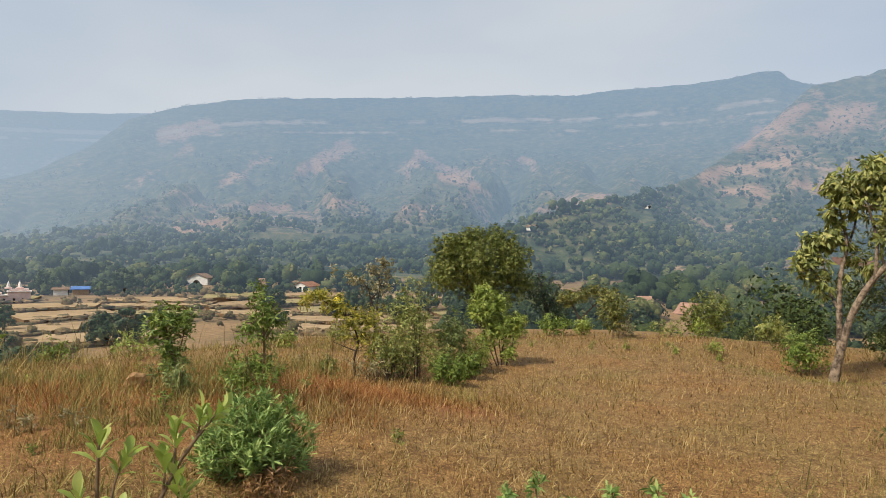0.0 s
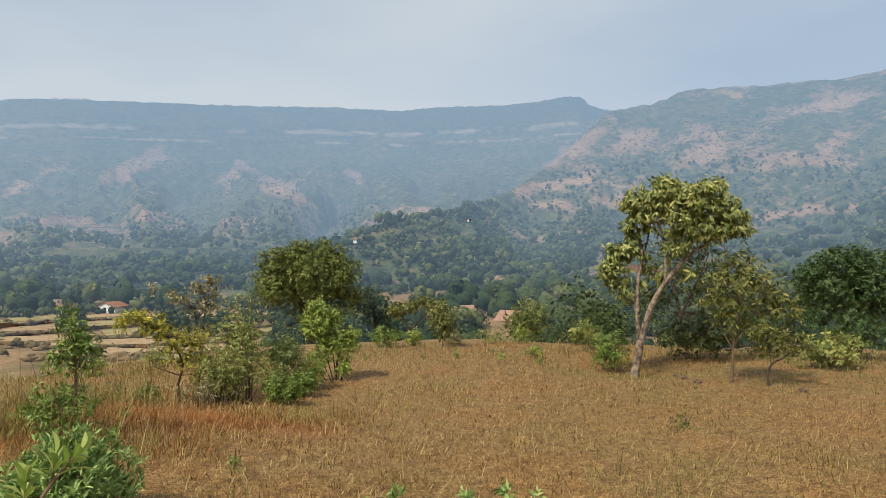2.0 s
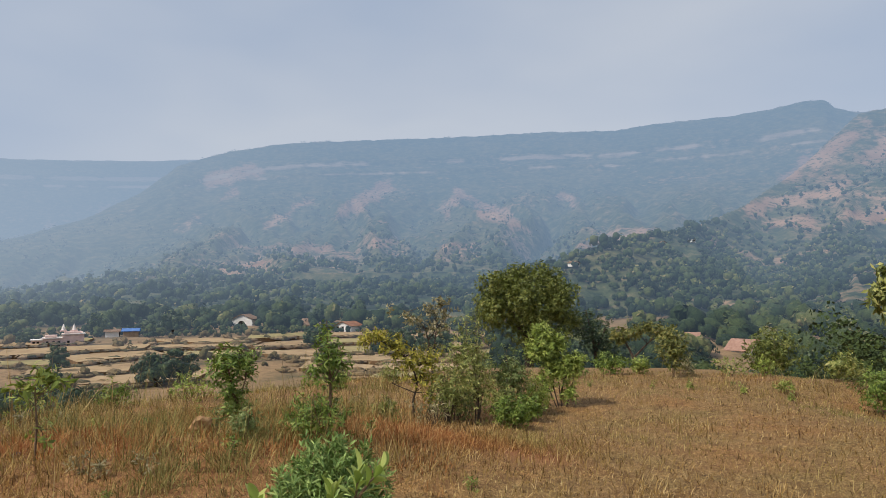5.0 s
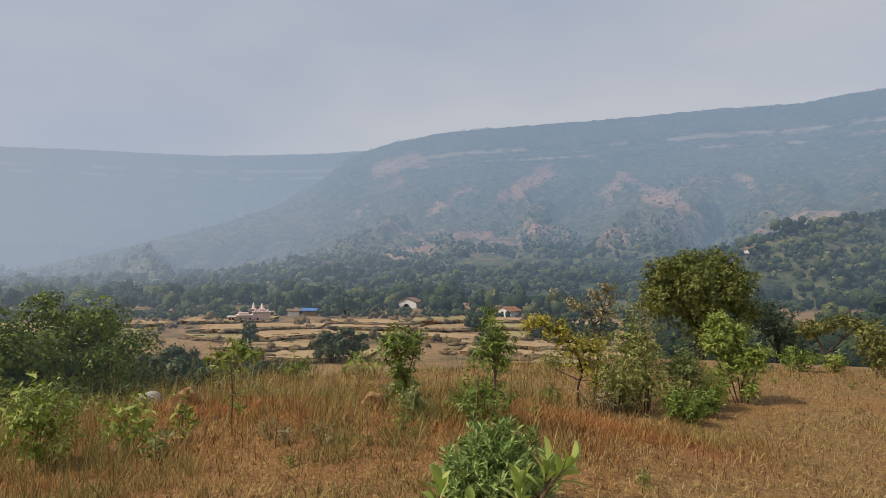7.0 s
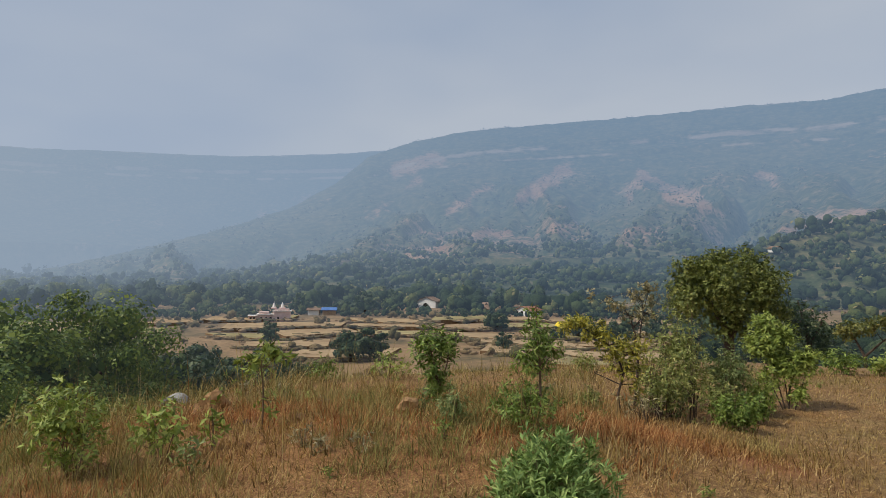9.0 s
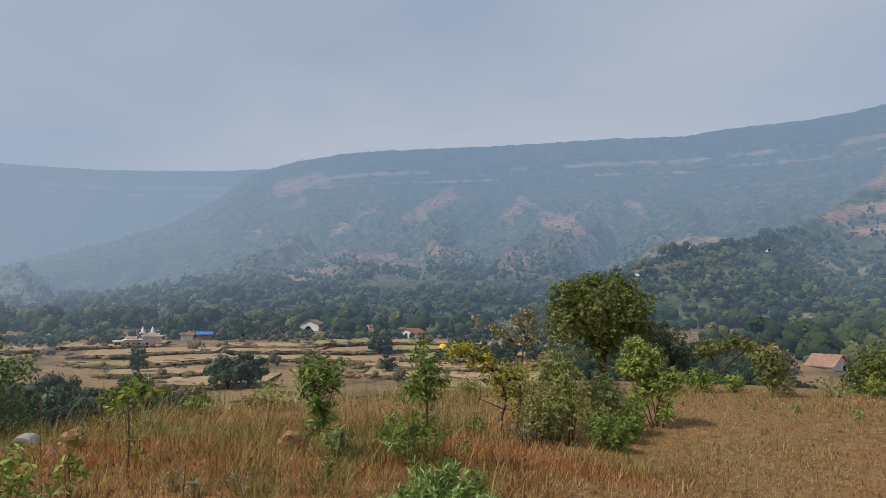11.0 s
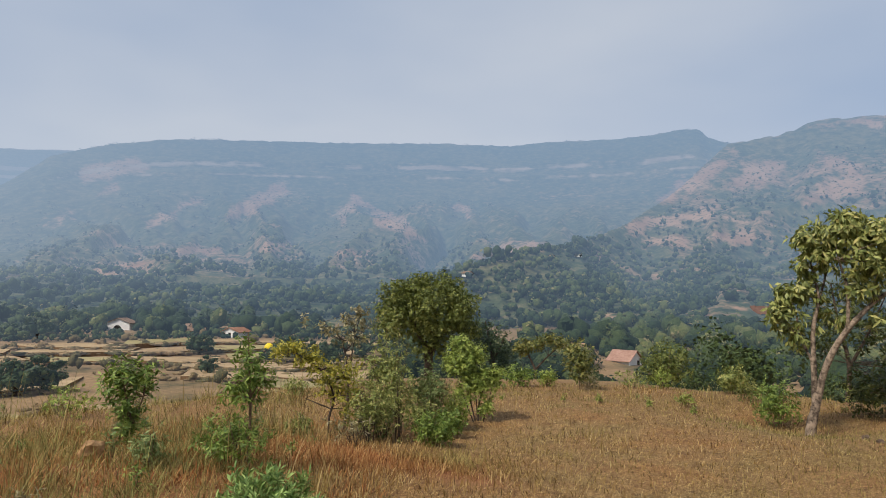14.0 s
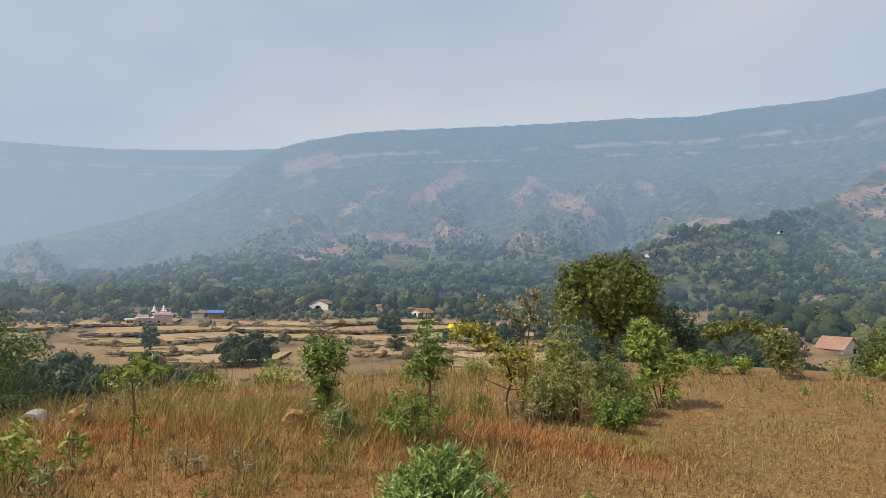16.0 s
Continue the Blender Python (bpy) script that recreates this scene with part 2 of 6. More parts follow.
M_WHITE = simple_material("whitewash", (0.66, 0.64, 0.60), (0.82, 0.80, 0.77), 0.8, 0.85, 0.15)
M_TILE = simple_material("clay_tiles", (0.20, 0.095, 0.06), (0.42, 0.22, 0.145), 3.0, 0.85, 0.5, 0.03)
M_TILE_PINK = simple_material("faded_clay_tiles", (0.26, 0.145, 0.105), (0.44, 0.275, 0.21), 2.0, 0.85, 0.5, 0.03)
M_BROWNROOF = simple_material("weathered_roof", (0.16, 0.11, 0.085), (0.32, 0.23, 0.18), 2.0, 0.9, 0.4, 0.03)
M_MUD = simple_material("mud_wall", (0.28, 0.20, 0.14), (0.45, 0.34, 0.25), 1.5)
M_BLUE = simple_material("blue_sheet", (0.06, 0.14, 0.36), (0.13, 0.25, 0.52), 1.0, 0.5)
M_YELLOW = simple_material("yellow_tarpaulin", (0.70, 0.50, 0.01), (0.85, 0.66, 0.03), 1.2, 0.45)
M_FIELD = simple_material("stubble_field", (0.26, 0.172, 0.094), (0.45, 0.325, 0.185), 0.35, 0.95, 0.4, 0.05)
M_FIELD_GREEN = simple_material("grassy_field", (0.21, 0.175, 0.080), (0.38, 0.31, 0.15), 0.3, 0.95, 0.4, 0.05)
M_BUND = simple_material("grassy_bank", (0.105, 0.064, 0.033), (0.25, 0.150, 0.080), 0.9, 0.95, 0.8, 0.15)
M_REDCUT = simple_material("red_earth", (0.11, 0.060, 0.046), (0.20, 0.115, 0.085), 0.15, 0.95, 0.5, 0.3)

LEAF_OLIVE = leaf_material("leaf_olive", [(0.1, (0.050, 0.062, 0.018)), (0.4, (0.119, 0.131, 0.033)), (0.7, (0.237, 0.231, 0.060)), (0.95, (0.413, 0.312, 0.106))])
LEAF_TREE = leaf_material("leaf_broad", [(0.1, (0.058, 0.074, 0.019)), (0.4, (0.175, 0.202, 0.052)), (0.7, (0.37, 0.38, 0.118)), (0.93, (0.54, 0.46, 0.165))])
LEAF_DENSE = leaf_material("leaf_dense", [(0.1, (0.046, 0.060, 0.016)), (0.4, (0.118, 0.142, 0.032)), (0.7, (0.225, 0.250, 0.060)), (0.95, (0.36, 0.325, 0.095))], 0.25)
LEAF_DARK = leaf_material("leaf_dark", [(0.1, (0.018, 0.038, 0.012)), (0.5, (0.048, 0.088, 0.026)), (0.85, (0.105, 0.155, 0.042))], 0.2)
# darker copy of the olive leaves: shade behind the trees is in its colour
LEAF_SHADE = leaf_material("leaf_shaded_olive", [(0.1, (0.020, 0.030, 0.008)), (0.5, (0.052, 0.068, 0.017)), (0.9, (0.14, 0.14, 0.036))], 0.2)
LEAF_GREEN = leaf_material("leaf_green", [(0.1, (0.056, 0.098, 0.018)), (0.5, (0.155, 0.228, 0.040)), (0.9, (0.350, 0.420, 0.092))])
LEAF_LIME = leaf_material("leaf_lime", [(0.1, (0.110, 0.155, 0.028)), (0.5, (0.255, 0.320, 0.058)), (0.9, (0.47, 0.51, 0.125))])
LEAF_YELLOW = leaf_material("leaf_yellow", [(0.1, (0.120, 0.122, 0.020)), (0.45, (0.310, 0.285, 0.040)), (0.8, (0.540, 0.450, 0.065)), (1.0, (0.605, 0.418, 0.088))])
LEAF_GREY = leaf_material("leaf_grey_green", [(0.1, (0.082, 0.145, 0.036)), (0.5, (0.210, 0.315, 0.082)), (0.9, (0.46, 0.56, 0.185))], 0.2, 0.6)
LEAF_SAGE = leaf_material("leaf_sage", [(0.1, (0.080, 0.112, 0.032)), (0.5, (0.175, 0.222, 0.070)), (0.9, (0.340, 0.370, 0.140))], 0.2, 0.6)
LEAF_FRESH = leaf_material("leaf_fresh", [(0.1, (0.19, 0.26, 0.055)), (0.5, (0.32, 0.40, 0.10)), (0.9, (0.50, 0.55, 0.19))], 0.4)
LEAF_SINGLE = Nodes("leaf_single")
_rnd = LEAF_SINGLE.add("ShaderNodeObjectInfo").outputs["Random"]
_col = LEAF_SINGLE.ramp(_rnd, [(0.1, (0.26, 0.36, 0.070)), (0.5, (0.40, 0.50, 0.12)), (0.9, (0.58, 0.63, 0.20))])
_col = LEAF_SINGLE.mix(LEAF_SINGLE.math("MULTIPLY", LEAF_SINGLE.noise(60.0, 4.0), 0.35), _col, (0.20, 0.24, 0.05))
_tr = LEAF_SINGLE.add("ShaderNodeBsdfTranslucent")
LEAF_SINGLE.link(_col, _tr.inputs["Color"])
_mx = LEAF_SINGLE.add("ShaderNodeMixShader")
_mx.inputs[0].default_value = 0.4
LEAF_SINGLE.link(LEAF_SINGLE.principled(_col, 0.45), _mx.inputs[1])
LEAF_SINGLE.link(_tr.outputs["BSDF"], _mx.inputs[2])
LEAF_SINGLE = LEAF_SINGLE.done(_mx.outputs[0])
LEAF_DRY = leaf_material("leaf_dry", [(0.1, (0.138, 0.115, 0.052)), (0.5, (0.322, 0.270, 0.138)), (0.9, (0.529, 0.448, 0.270))])
LEAF_MIX = leaf_material("leaf_mixed", [(0.05, (0.090, 0.120, 0.034)), (0.4, (0.215, 0.245, 0.062)), (0.75, (0.400, 0.395, 0.120)), (0.95, (0.56, 0.420, 0.175))])
LEAF_RUST = leaf_material("leaf_rust", [(0.1, (0.10, 0.045, 0.020)), (0.5, (0.24, 0.115, 0.048)), (0.9, (0.40, 0.24, 0.10))])
# these two leaf materials include painted haze that glows with distance
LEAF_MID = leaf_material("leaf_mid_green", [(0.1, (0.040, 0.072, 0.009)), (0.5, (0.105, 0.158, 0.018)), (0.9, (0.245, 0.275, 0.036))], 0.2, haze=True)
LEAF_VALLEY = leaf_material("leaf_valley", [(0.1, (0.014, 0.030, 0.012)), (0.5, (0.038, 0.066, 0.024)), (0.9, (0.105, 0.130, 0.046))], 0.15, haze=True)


# ---------------------------------------------------------------- land
def lattice(ix, iy, seed):
    h = (ix.astype(np.int64) * 374761393 + iy.astype(np.int64) * 668265263 + seed * 1442695041) & 0x7FFFFFFF
    h = ((h ^ (h >> 13)) * 1274126177) & 0x7FFFFFFF
    return ((h ^ (h >> 16)) & 0xFFFF) / 65535.0


def vnoise(x, y, seed=0):
    x, y = np.asarray(x, float), np.asarray(y, float)
    ix, iy = np.floor(x), np.floor(y)
    fx, fy = x - ix, y - iy
    fx, fy = fx * fx * (3 - 2 * fx), fy * fy * (3 - 2 * fy)
    a, b = lattice(ix, iy, seed), lattice(ix + 1, iy, seed)
    c, d = lattice(ix, iy + 1, seed), lattice(ix + 1, iy + 1, seed)
    return (a * (1 - fx) + b * fx) * (1 - fy) + (c * (1 - fx) + d * fx) * fy


def fbm(x, y, seed=0, octaves=4):
    return sum(vnoise(x * 2.03 ** k, y * 2.03 ** k, seed + k) * 0.5 ** k for k in range(octaves)) / (2 - 2.0 ** (1 - octaves))


def smooth(a, b, v):
    s = np.clip((v - a) / (b - a), 0, 1)
    return s * s * (3 - 2 * s)


EYE = 1.5
HOUSE_PADS = ((-8.55, 298, -8.05), (0.0, 268, -10.15), (-17.8, 263, -10.15), (-21.97, 230, -10.8), (32.8, 172, -12.5), (28.5, 178, -10.6))
EDGE_AZ = (-180, -60, -41, -36, -31, -28, -19, -10, 0, 15, 25, 34, 39, 45, 51, 59, 90, 180)
EDGE_R = (14, 7.4, 7.8, 8.6, 9.8, 10.4, 11.9, 12.4, 13.4, 13.8, 14.0, 14.2, 14.2, 13.2, 12.2, 12.8, 14, 14)
SLOPE_AZ = (-180, -30, -2, 8, 30, 38, 46, 54, 70, 180)
SLOPE = (0.30, 0.30, 0.30, 0.12, 0.12, 0.17, 0.15, 0.11, 0.14, 0.3)
VALLEY_R = (0, 60, 110, 150, 200, 268, 298, 400, 550, 700, 1000, 3500)
VALLEY_Z = (-14, -13, -12, -11.7, -11.4, -10.5, -8.6, -4, 12, 30, 45, 45)
FAR_AZ = (-180, -90, -60, -40.3, -34.8, -25.3, -15, -13, -8, 0, 60, 120, 180)
FAR_EL = (5, 7, 10, 9.98, 10.38, 10.74, 11.55, 11.8, 11.9, 12, 10, 5, 5)
MAIN_AZ = (-180, -60, -40, -35.7, -30.7, -25.6, -20.6, -16.9, -14, -12, -10, -8, -6, -2.8, 0, 7.4, 16.9, 23.4, 26.4, 32.8, 34.7, 37.7, 39.2, 39.9, 41.3, 60, 90, 180)
MAIN_EL = (2, 2, 0.7, 1.85, 3.28, 4.82, 6.64, 8.8, 11.2, 11.95, 12.60, 13.05, 13.4, 13.75, 13.95, 14.25, 14.5, 14.25, 14.5, 14.55, 14.62, 14.9, 14.85, 14.1, 13.6, 12, 5, 2)
RIGHT_AZ = (-180, 8, 13, 19.5, 23.5, 28.5, 32.5, 36, 38.4, 41.4, 44.9, 46.2, 47.4, 48.6, 51, 55.8, 59.2, 62, 80, 110, 180)
RIGHT_EL = (-6, -6, 1.2, 3.6, 4.6, 5.6, 7.0, 9.07, 10.9, 13.55, 13.8, 14.0, 14.6, 14.65, 14.42, 14.2, 13.95, 14.2, 13, 6, -6)
RIGHT_R = (430, 430, 430, 440, 470, 590, 780, 960, 1080, 1200, 1240, 1250, 1260, 1270, 1280, 1290, 1300, 1310, 1310, 1000, 600)


def land(x, y):
    """Height of the land, its bare-earth share near by, and the soil shown on the far hills."""
    x, y = np.asarray(x, float), np.asarray(y, float)
    r, az = np.hypot(x, y), np.degrees(np.arctan2(x, y))
    # the knoll on which the camera stands
    u = np.maximum(0, r - (np.interp(az, EDGE_AZ, EDGE_R) - 1.5))
    z = -np.interp(az, SLOPE_AZ, SLOPE) * u * u / (u + 6) - 0.35 * np.maximum(0, r - 34) * smooth(34, 44, r)
    z = z + 0.10 * (fbm(x * 0.35, y * 0.35, 3) - 0.5) + 0.05 * (fbm(x * 1.6, y * 1.6, 5) - 0.5)
    z = z - 0.24 * np.exp(-((x - 7.7) ** 2 / 1.3 + (y - 8.8) ** 2 / 2.4))
    z = z + 0.42 * np.exp(-((x + 1.2) ** 2 + (y - 5.7) ** 2) / 6.0)
    # the valley
    v = np.interp(r, VALLEY_R, VALLEY_Z)
    v = v - smooth(-12, -34, az) * np.maximum(v + 9.0, 0) * 0.72 + (fbm(x * 0.02, y * 0.02, 9) - 0.5) * np.interp(r, (0, 250, 500, 700), (2, 2.5, 10, 18))
    for p_az, p_r, p_z in HOUSE_PADS:
        w = np.exp(-(((x - p_r * math.sin(radians(p_az))) ** 2 + (y - p_r * math.cos(radians(p_az))) ** 2) / 320.0) ** 2)
        v = v * (1 - w) + p_z * w
    k = smooth(12, 60, r)
    z = np.where(z > v, z, v) * k + z * (1 - k)
    soil, ledge = np.zeros_like(r), np.zeros_like(r)
    warp = fbm(x / 260, y / 260, 15, 3)

    def layer(crest_el, r0, el0, r1, profile, relief, spacing, calm, seed, z):
        s = np.clip((r - r0) / np.maximum(r1 - r0, 1), 0, 1)
        el = el0 + (crest_el - el0) * np.interp(s, *profile)
        h = EYE + r * np.tan(np.radians(el))
        zc = EYE + r1 * np.tan(np.radians(crest_el))
        h = np.where(r > r1, zc - (r - r1) * 0.02, h)
        # spurs and gullies that run down the slope
        ridged = 1 - 2 * np.abs(fbm(az / spacing + 1.6 * warp + 7, r / 700, seed, 5) - 0.5)
        wob = (ridged - 0.72) * relief * np.maximum(np.sin(np.pi * s), 0) ** 0.8 * smooth(calm, calm - 0.25, s)
        h = h + wob + (vnoise(az * 2.3, r * 0 + seed, seed) - 0.5) * 3.0 * smooth(0.9, 1, s) * (r <= r1 + 30)
        h = np.where(r < r0 - 5, -999, h)
        return np.maximum(z, h), h >= z, s, ridged

    steps = ((0, 0.3, 0.55, 0.775, 0.787, 0.84, 0.852, 0.95, 1), (0, 0.22, 0.45, 0.735, 0.768, 0.80, 0.848, 0.95, 1))

    def strata(s, key):
        """Pale rock steps: two long thin ledges, a fainter third and the dry rim of the plateau."""
        part = 0.35 + 0.65 * smooth(0.34, 0.52, fbm(az * 0.55, r * 0 + key, key, 4))
        low = 0.25 + 0.75 * smooth(0.40, 0.56, fbm(az * 0.7, r * 0 + key, key + 9, 4))
        return part * np.exp(-((s - 0.846) / 0.0055) ** 2) + 0.85 * low * np.exp(-((s - 0.781) / 0.0055) ** 2) + 0.35 * low * np.exp(-((s - 0.905) / 0.007) ** 2) + 0.6 * part * np.exp(-((s - 1.0) / 0.012) ** 2)

    z, on, s, rg = layer(np.interp(az, FAR_AZ, FAR_EL), 1700, 3.0, 2700.0, steps, 70, 7.0, 0.72, 21, z)
    soil = np.where(on, 0.26 + 0.7 * (rg - 0.72), soil)
    ledge = np.where(on, 1.6 * strata(s, 5), ledge)
    foot = np.minimum(np.interp(az, (-40, -30, -20, -12, -4), (-0.6, -0.2, 0.6, 1.7, 2.5)), np.interp(az, MAIN_AZ, MAIN_EL) - 0.4)
    z, on, s, rg = layer(np.interp(az, MAIN_AZ, MAIN_EL), 640, foot, np.interp(az, (-40, -30, -20, -12, 0), (950, 1150, 1400, 1650, 1700)), steps, 105, 5.5, 0.74, 41, z)
    soil = np.where(on, 0.20 + 0.85 * (rg - 0.72) - 0.25 * smooth(0.86, 0.9, s), soil)
    ledge = np.where(on, strata(s, 6) * smooth(-17, -11, az), ledge)
    low = on & (s < 0.36)
    soil = np.where(low, 0.40 + 1.1 * (fbm(x / 60, y / 60, 55) - 0.5), soil)
    z, on, s, rg = layer(np.interp(az, RIGHT_AZ, RIGHT_EL), 330, -1.9, np.interp(az, RIGHT_AZ, RIGHT_R), ((0, 0.35, 0.6, 1), (0, 0.28, 0.55, 1)), np.interp(az, (22, 40), (12, 60)), 4.5, 1.0, 63, z)
    soil = np.where(on, np.interp(s, (0, 0.30, 0.45, 0.8, 1), (0.26, 0.28, 0.40, 0.40, 0.36)) + 1.2 * (fbm(x / 55, y / 55, 91) - 0.5) + 0.35 * (rg - 0.72) - 0.16 * smooth(34, 26, az) - 0.22 * smooth(50, 56, az) * smooth(0.75, 0.5, s), soil)
    ledge = np.where(on, 0.5 * np.exp(-((s - 1.0) / 0.02) ** 2), ledge)
    # bare slopes: streaks from one heading and elevation to another, with a half width and a strength
    el = np.degrees(np.arctan2(z - EYE, np.maximum(r, 0.1)))
    wa, we = az + 1.6 * (fbm(az * 1.1, el * 1.1, 33, 3) - 0.5), el + 0.9 * (fbm(az * 1.3, el * 1.3, 34, 3) - 0.5)
    for a0, e0, a1, e1, half, amount in SPURS + HILL_SPURS:
        k = np.clip(((wa - a0) * (a1 - a0) + (we - e0) * (e1 - e0)) / ((a1 - a0) ** 2 + (e1 - e0) ** 2), 0, 1)
        d = np.hypot(wa - a0 - k * (a1 - a0), we - e0 - k * (e1 - e0))
        soil = soil + 1.22 * amount * np.exp(-(d / half) ** 2) * (r > 480)
    bare = 1.0 * np.exp(-((x - 1.45) ** 2 + (y - 6.0) ** 2) / 0.12) + 0.7 * np.exp(-((x - 0.8) ** 2 / 0.9 + (y - 6.35) ** 2 / 0.14)) + 0.5 * np.exp(-((x + 2.4) ** 2 / 2.0 + (y - 6.6) ** 2 / 0.3)) + 0.45 * smooth(2, -8, az) * smooth(3.5, 5.5, r) * smooth(13, 9, r)
    return z, np.clip(bare, 0, 1), soil, ledge


SPURS = [
    (-11.5, 10.2, -8.0, 11.2, 0.62, 0.90), (-10.6, 8.7, -9.6, 9.3, 0.36, 0.60), (-14.1, 6.1, -12.0, 7.2, 0.45, 0.45), (-6.9, 6.5, -3.7, 8.7, 0.45, 0.70),
    (-0.5, 7.7, 3.2, 10.1, 0.58, 0.80), (9.5, 9.6, 8.4, 7.5, 0.45, 0.55), (9.8, 9.6, 15.9, 6.0, 0.40, 0.60), (12.0, 7.4, 13.5, 7.5, 0.62, 0.60),
    (18.8, 9.1, 19.8, 8.2, 0.40, 0.60), (-19.5, 7.2, -16.6, 7.8, 0.36, 0.40), (-25.9, 4.1, -22.8, 5.7, 0.36, 0.35), (-17.0, 1.9, -12.1, 2.5, 0.45, 0.60),
    (-9.9, 2.7, -7.2, 3.2, 0.45, 0.80), (-4.7, 4.4, -1.7, 4.7, 0.36, 0.60), (2.4, 5.0, 4.6, 5.4, 0.36, 0.50), (7.9, 4.9, 10.8, 4.6, 0.36, 0.60),
]
HILL_SPURS = [
    (20.5, 4.7, 26.5, 5.5, 0.40, 0.60), (36.5, 9.5, 40.9, 11.9, 0.45, 0.70), (42.3, 10.2, 44.6, 11.2, 0.71, 0.60), (33.5, 7.0, 40.1, 8.2, 0.45, 0.70),
    (34.9, 5.6, 37.6, 5.8, 0.36, 0.70), (40.3, 6.2, 42.4, 5.7, 0.40, 0.70), (53.6, 8.2, 59.7, 8.0, 0.45, 0.60), (57.5, 8.9, 58.7, 9.4, 0.53, 0.70),
    (53.7, 12.1, 59.1, 12.2, 0.62, 0.45), (48.2, 12.2, 49.5, 11.0, 0.45, 0.40), (46.8, 8.5, 49.9, 9.6, 0.62, 0.45), (53.0, 4.0, 59.6, 4.4, 0.45, 0.55),
    (47.0, 14.5, 52.1, 13.8, 0.22, 0.50), (37.8, 3.6, 40.2, 3.8, 0.27, 0.40),
]


def height(x, y):
    return float(land(np.array([x]), np.array([y]))[0][0])


def hill_range(az, el):
    """Distance along a heading at which the rising hillside reaches an elevation seen from the knoll."""
    r = np.arange(340.0, 1300.0, 4.0)
    a = radians(az)
    z = land(r * math.sin(a), r * math.cos(a))[0]
    return float(r[np.argmax(z - EYE >= r * math.tan(radians(el)))])


def mesh_object(name, verts, faces, mat, parent=None, attrs=(), smooth_shade=True, label=""):
    me = bpy.data.meshes.new(name)
    verts = np.asarray(verts, np.float32)
    if isinstance(faces, np.ndarray):
        k = faces.shape[1]
        me.vertices.add(len(verts))
        me.vertices.foreach_set("co", verts.ravel())
        me.loops.add(faces.size)
        me.loops.foreach_set("vertex_index", faces.astype(np.int32).ravel())
        me.polygons.add(len(faces))
        me.polygons.foreach_set("loop_start", np.arange(0, faces.size, k, dtype=np.int32))
        me.update(calc_edges=True)
    else:
        me.from_pydata([tuple(v) for v in verts], [], faces)
    for key, values in attrs:
        a = me.attributes.new(key, "FLOAT", "POINT")
        a.data.foreach_set("value", np.asarray(values, np.float32))
    if smooth_shade:
        me.polygons.foreach_set("use_smooth", np.ones(len(me.polygons), bool))
    me.materials.append(mat)
    ob = new(name, me)
    if parent is not None:
        ob.parent = parent
    if label:
        ob["label"] = label
    return ob


def polar_sheet(name, azs, radii, mat, keys):
    A, R = np.meshgrid(np.radians(azs), radii)
    x, y = (R * np.sin(A)).ravel(), (R * np.cos(A)).ravel()
    z, bare, soil, ledge = land(x, y)
    n, m = len(azs), len(radii)
    i, j = np.meshgrid(np.arange(n), np.arange(m - 1))
    i2 = (i + 1) % n
    faces = np.stack([j * n + i, (j + 1) * n + i, (j + 1) * n + i2, j * n + i2], -1).reshape(-1, 4)[:, ::-1]
    r = np.hypot(x, y)
    given = {"bare": bare, "soil": soil, "ledge": ledge, "valley": smooth(13, 22, r)}
    return mesh_object(name, np.stack([x, y, z], -1), faces, mat, attrs=[(k, given[k]) for k in keys])


near_az = np.concatenate([np.arange(-50, 72, 0.35), np.arange(72, 310, 6.0)])
near_r = np.concatenate([[0.0], np.arange(0.4, 16, 0.3), np.geomspace(16.2, 100, 60), np.arange(102, 352, 3.2)])
tagged(polar_sheet("ground", near_az, near_r, M_GROUND, ("bare", "valley")), "dry grassy knoll falling to a valley floor", "ground", kind="structure")
far_az = np.concatenate([np.arange(-50, 72, 0.29), np.arange(72, 310, 6.0)])
far_r = np.unique(np.concatenate([np.geomspace(335, 3300, 250), np.linspace(1440, 1560, 36), np.linspace(1560, 1710, 20), np.linspace(2460, 2570, 20)]))
tagged(polar_sheet("backdrop", far_az, far_r, M_BACK, ("soil", "ledge")), "hazy blue mountain ridges with bare soil slopes", "mountains", kind="structure")


# ---------------------------------------------------------------- builders
def leaf_cards(P, D, N, L, W, fold=0.18):
    """Folded pointed leaves: five corners, four triangles each."""
    D = D / np.linalg.norm(D, axis=1, keepdims=True)
    S = np.cross(D, N)
    S = S / np.maximum(np.linalg.norm(S, axis=1, keepdims=True), 1e-6)
    U = np.cross(S, D)
    L, W = L[:, None], W[:, None]
    v = np.stack([P, P + D * L * 0.5 - S * W * 0.5 + U * W * fold, P + D * L * 0.48, P + D * L * 0.5 + S * W * 0.5 + U * W * fold, P + D * L - U * L * 0.10], 1)
    n = len(P)
    base = (np.arange(n) * 5)[:, None, None]
    f = np.array([[0, 3, 2], [0, 2, 1], [1, 2, 4], [2, 3, 4]])[None] + base
    return v.reshape(-1, 3), f.reshape(-1, 3)


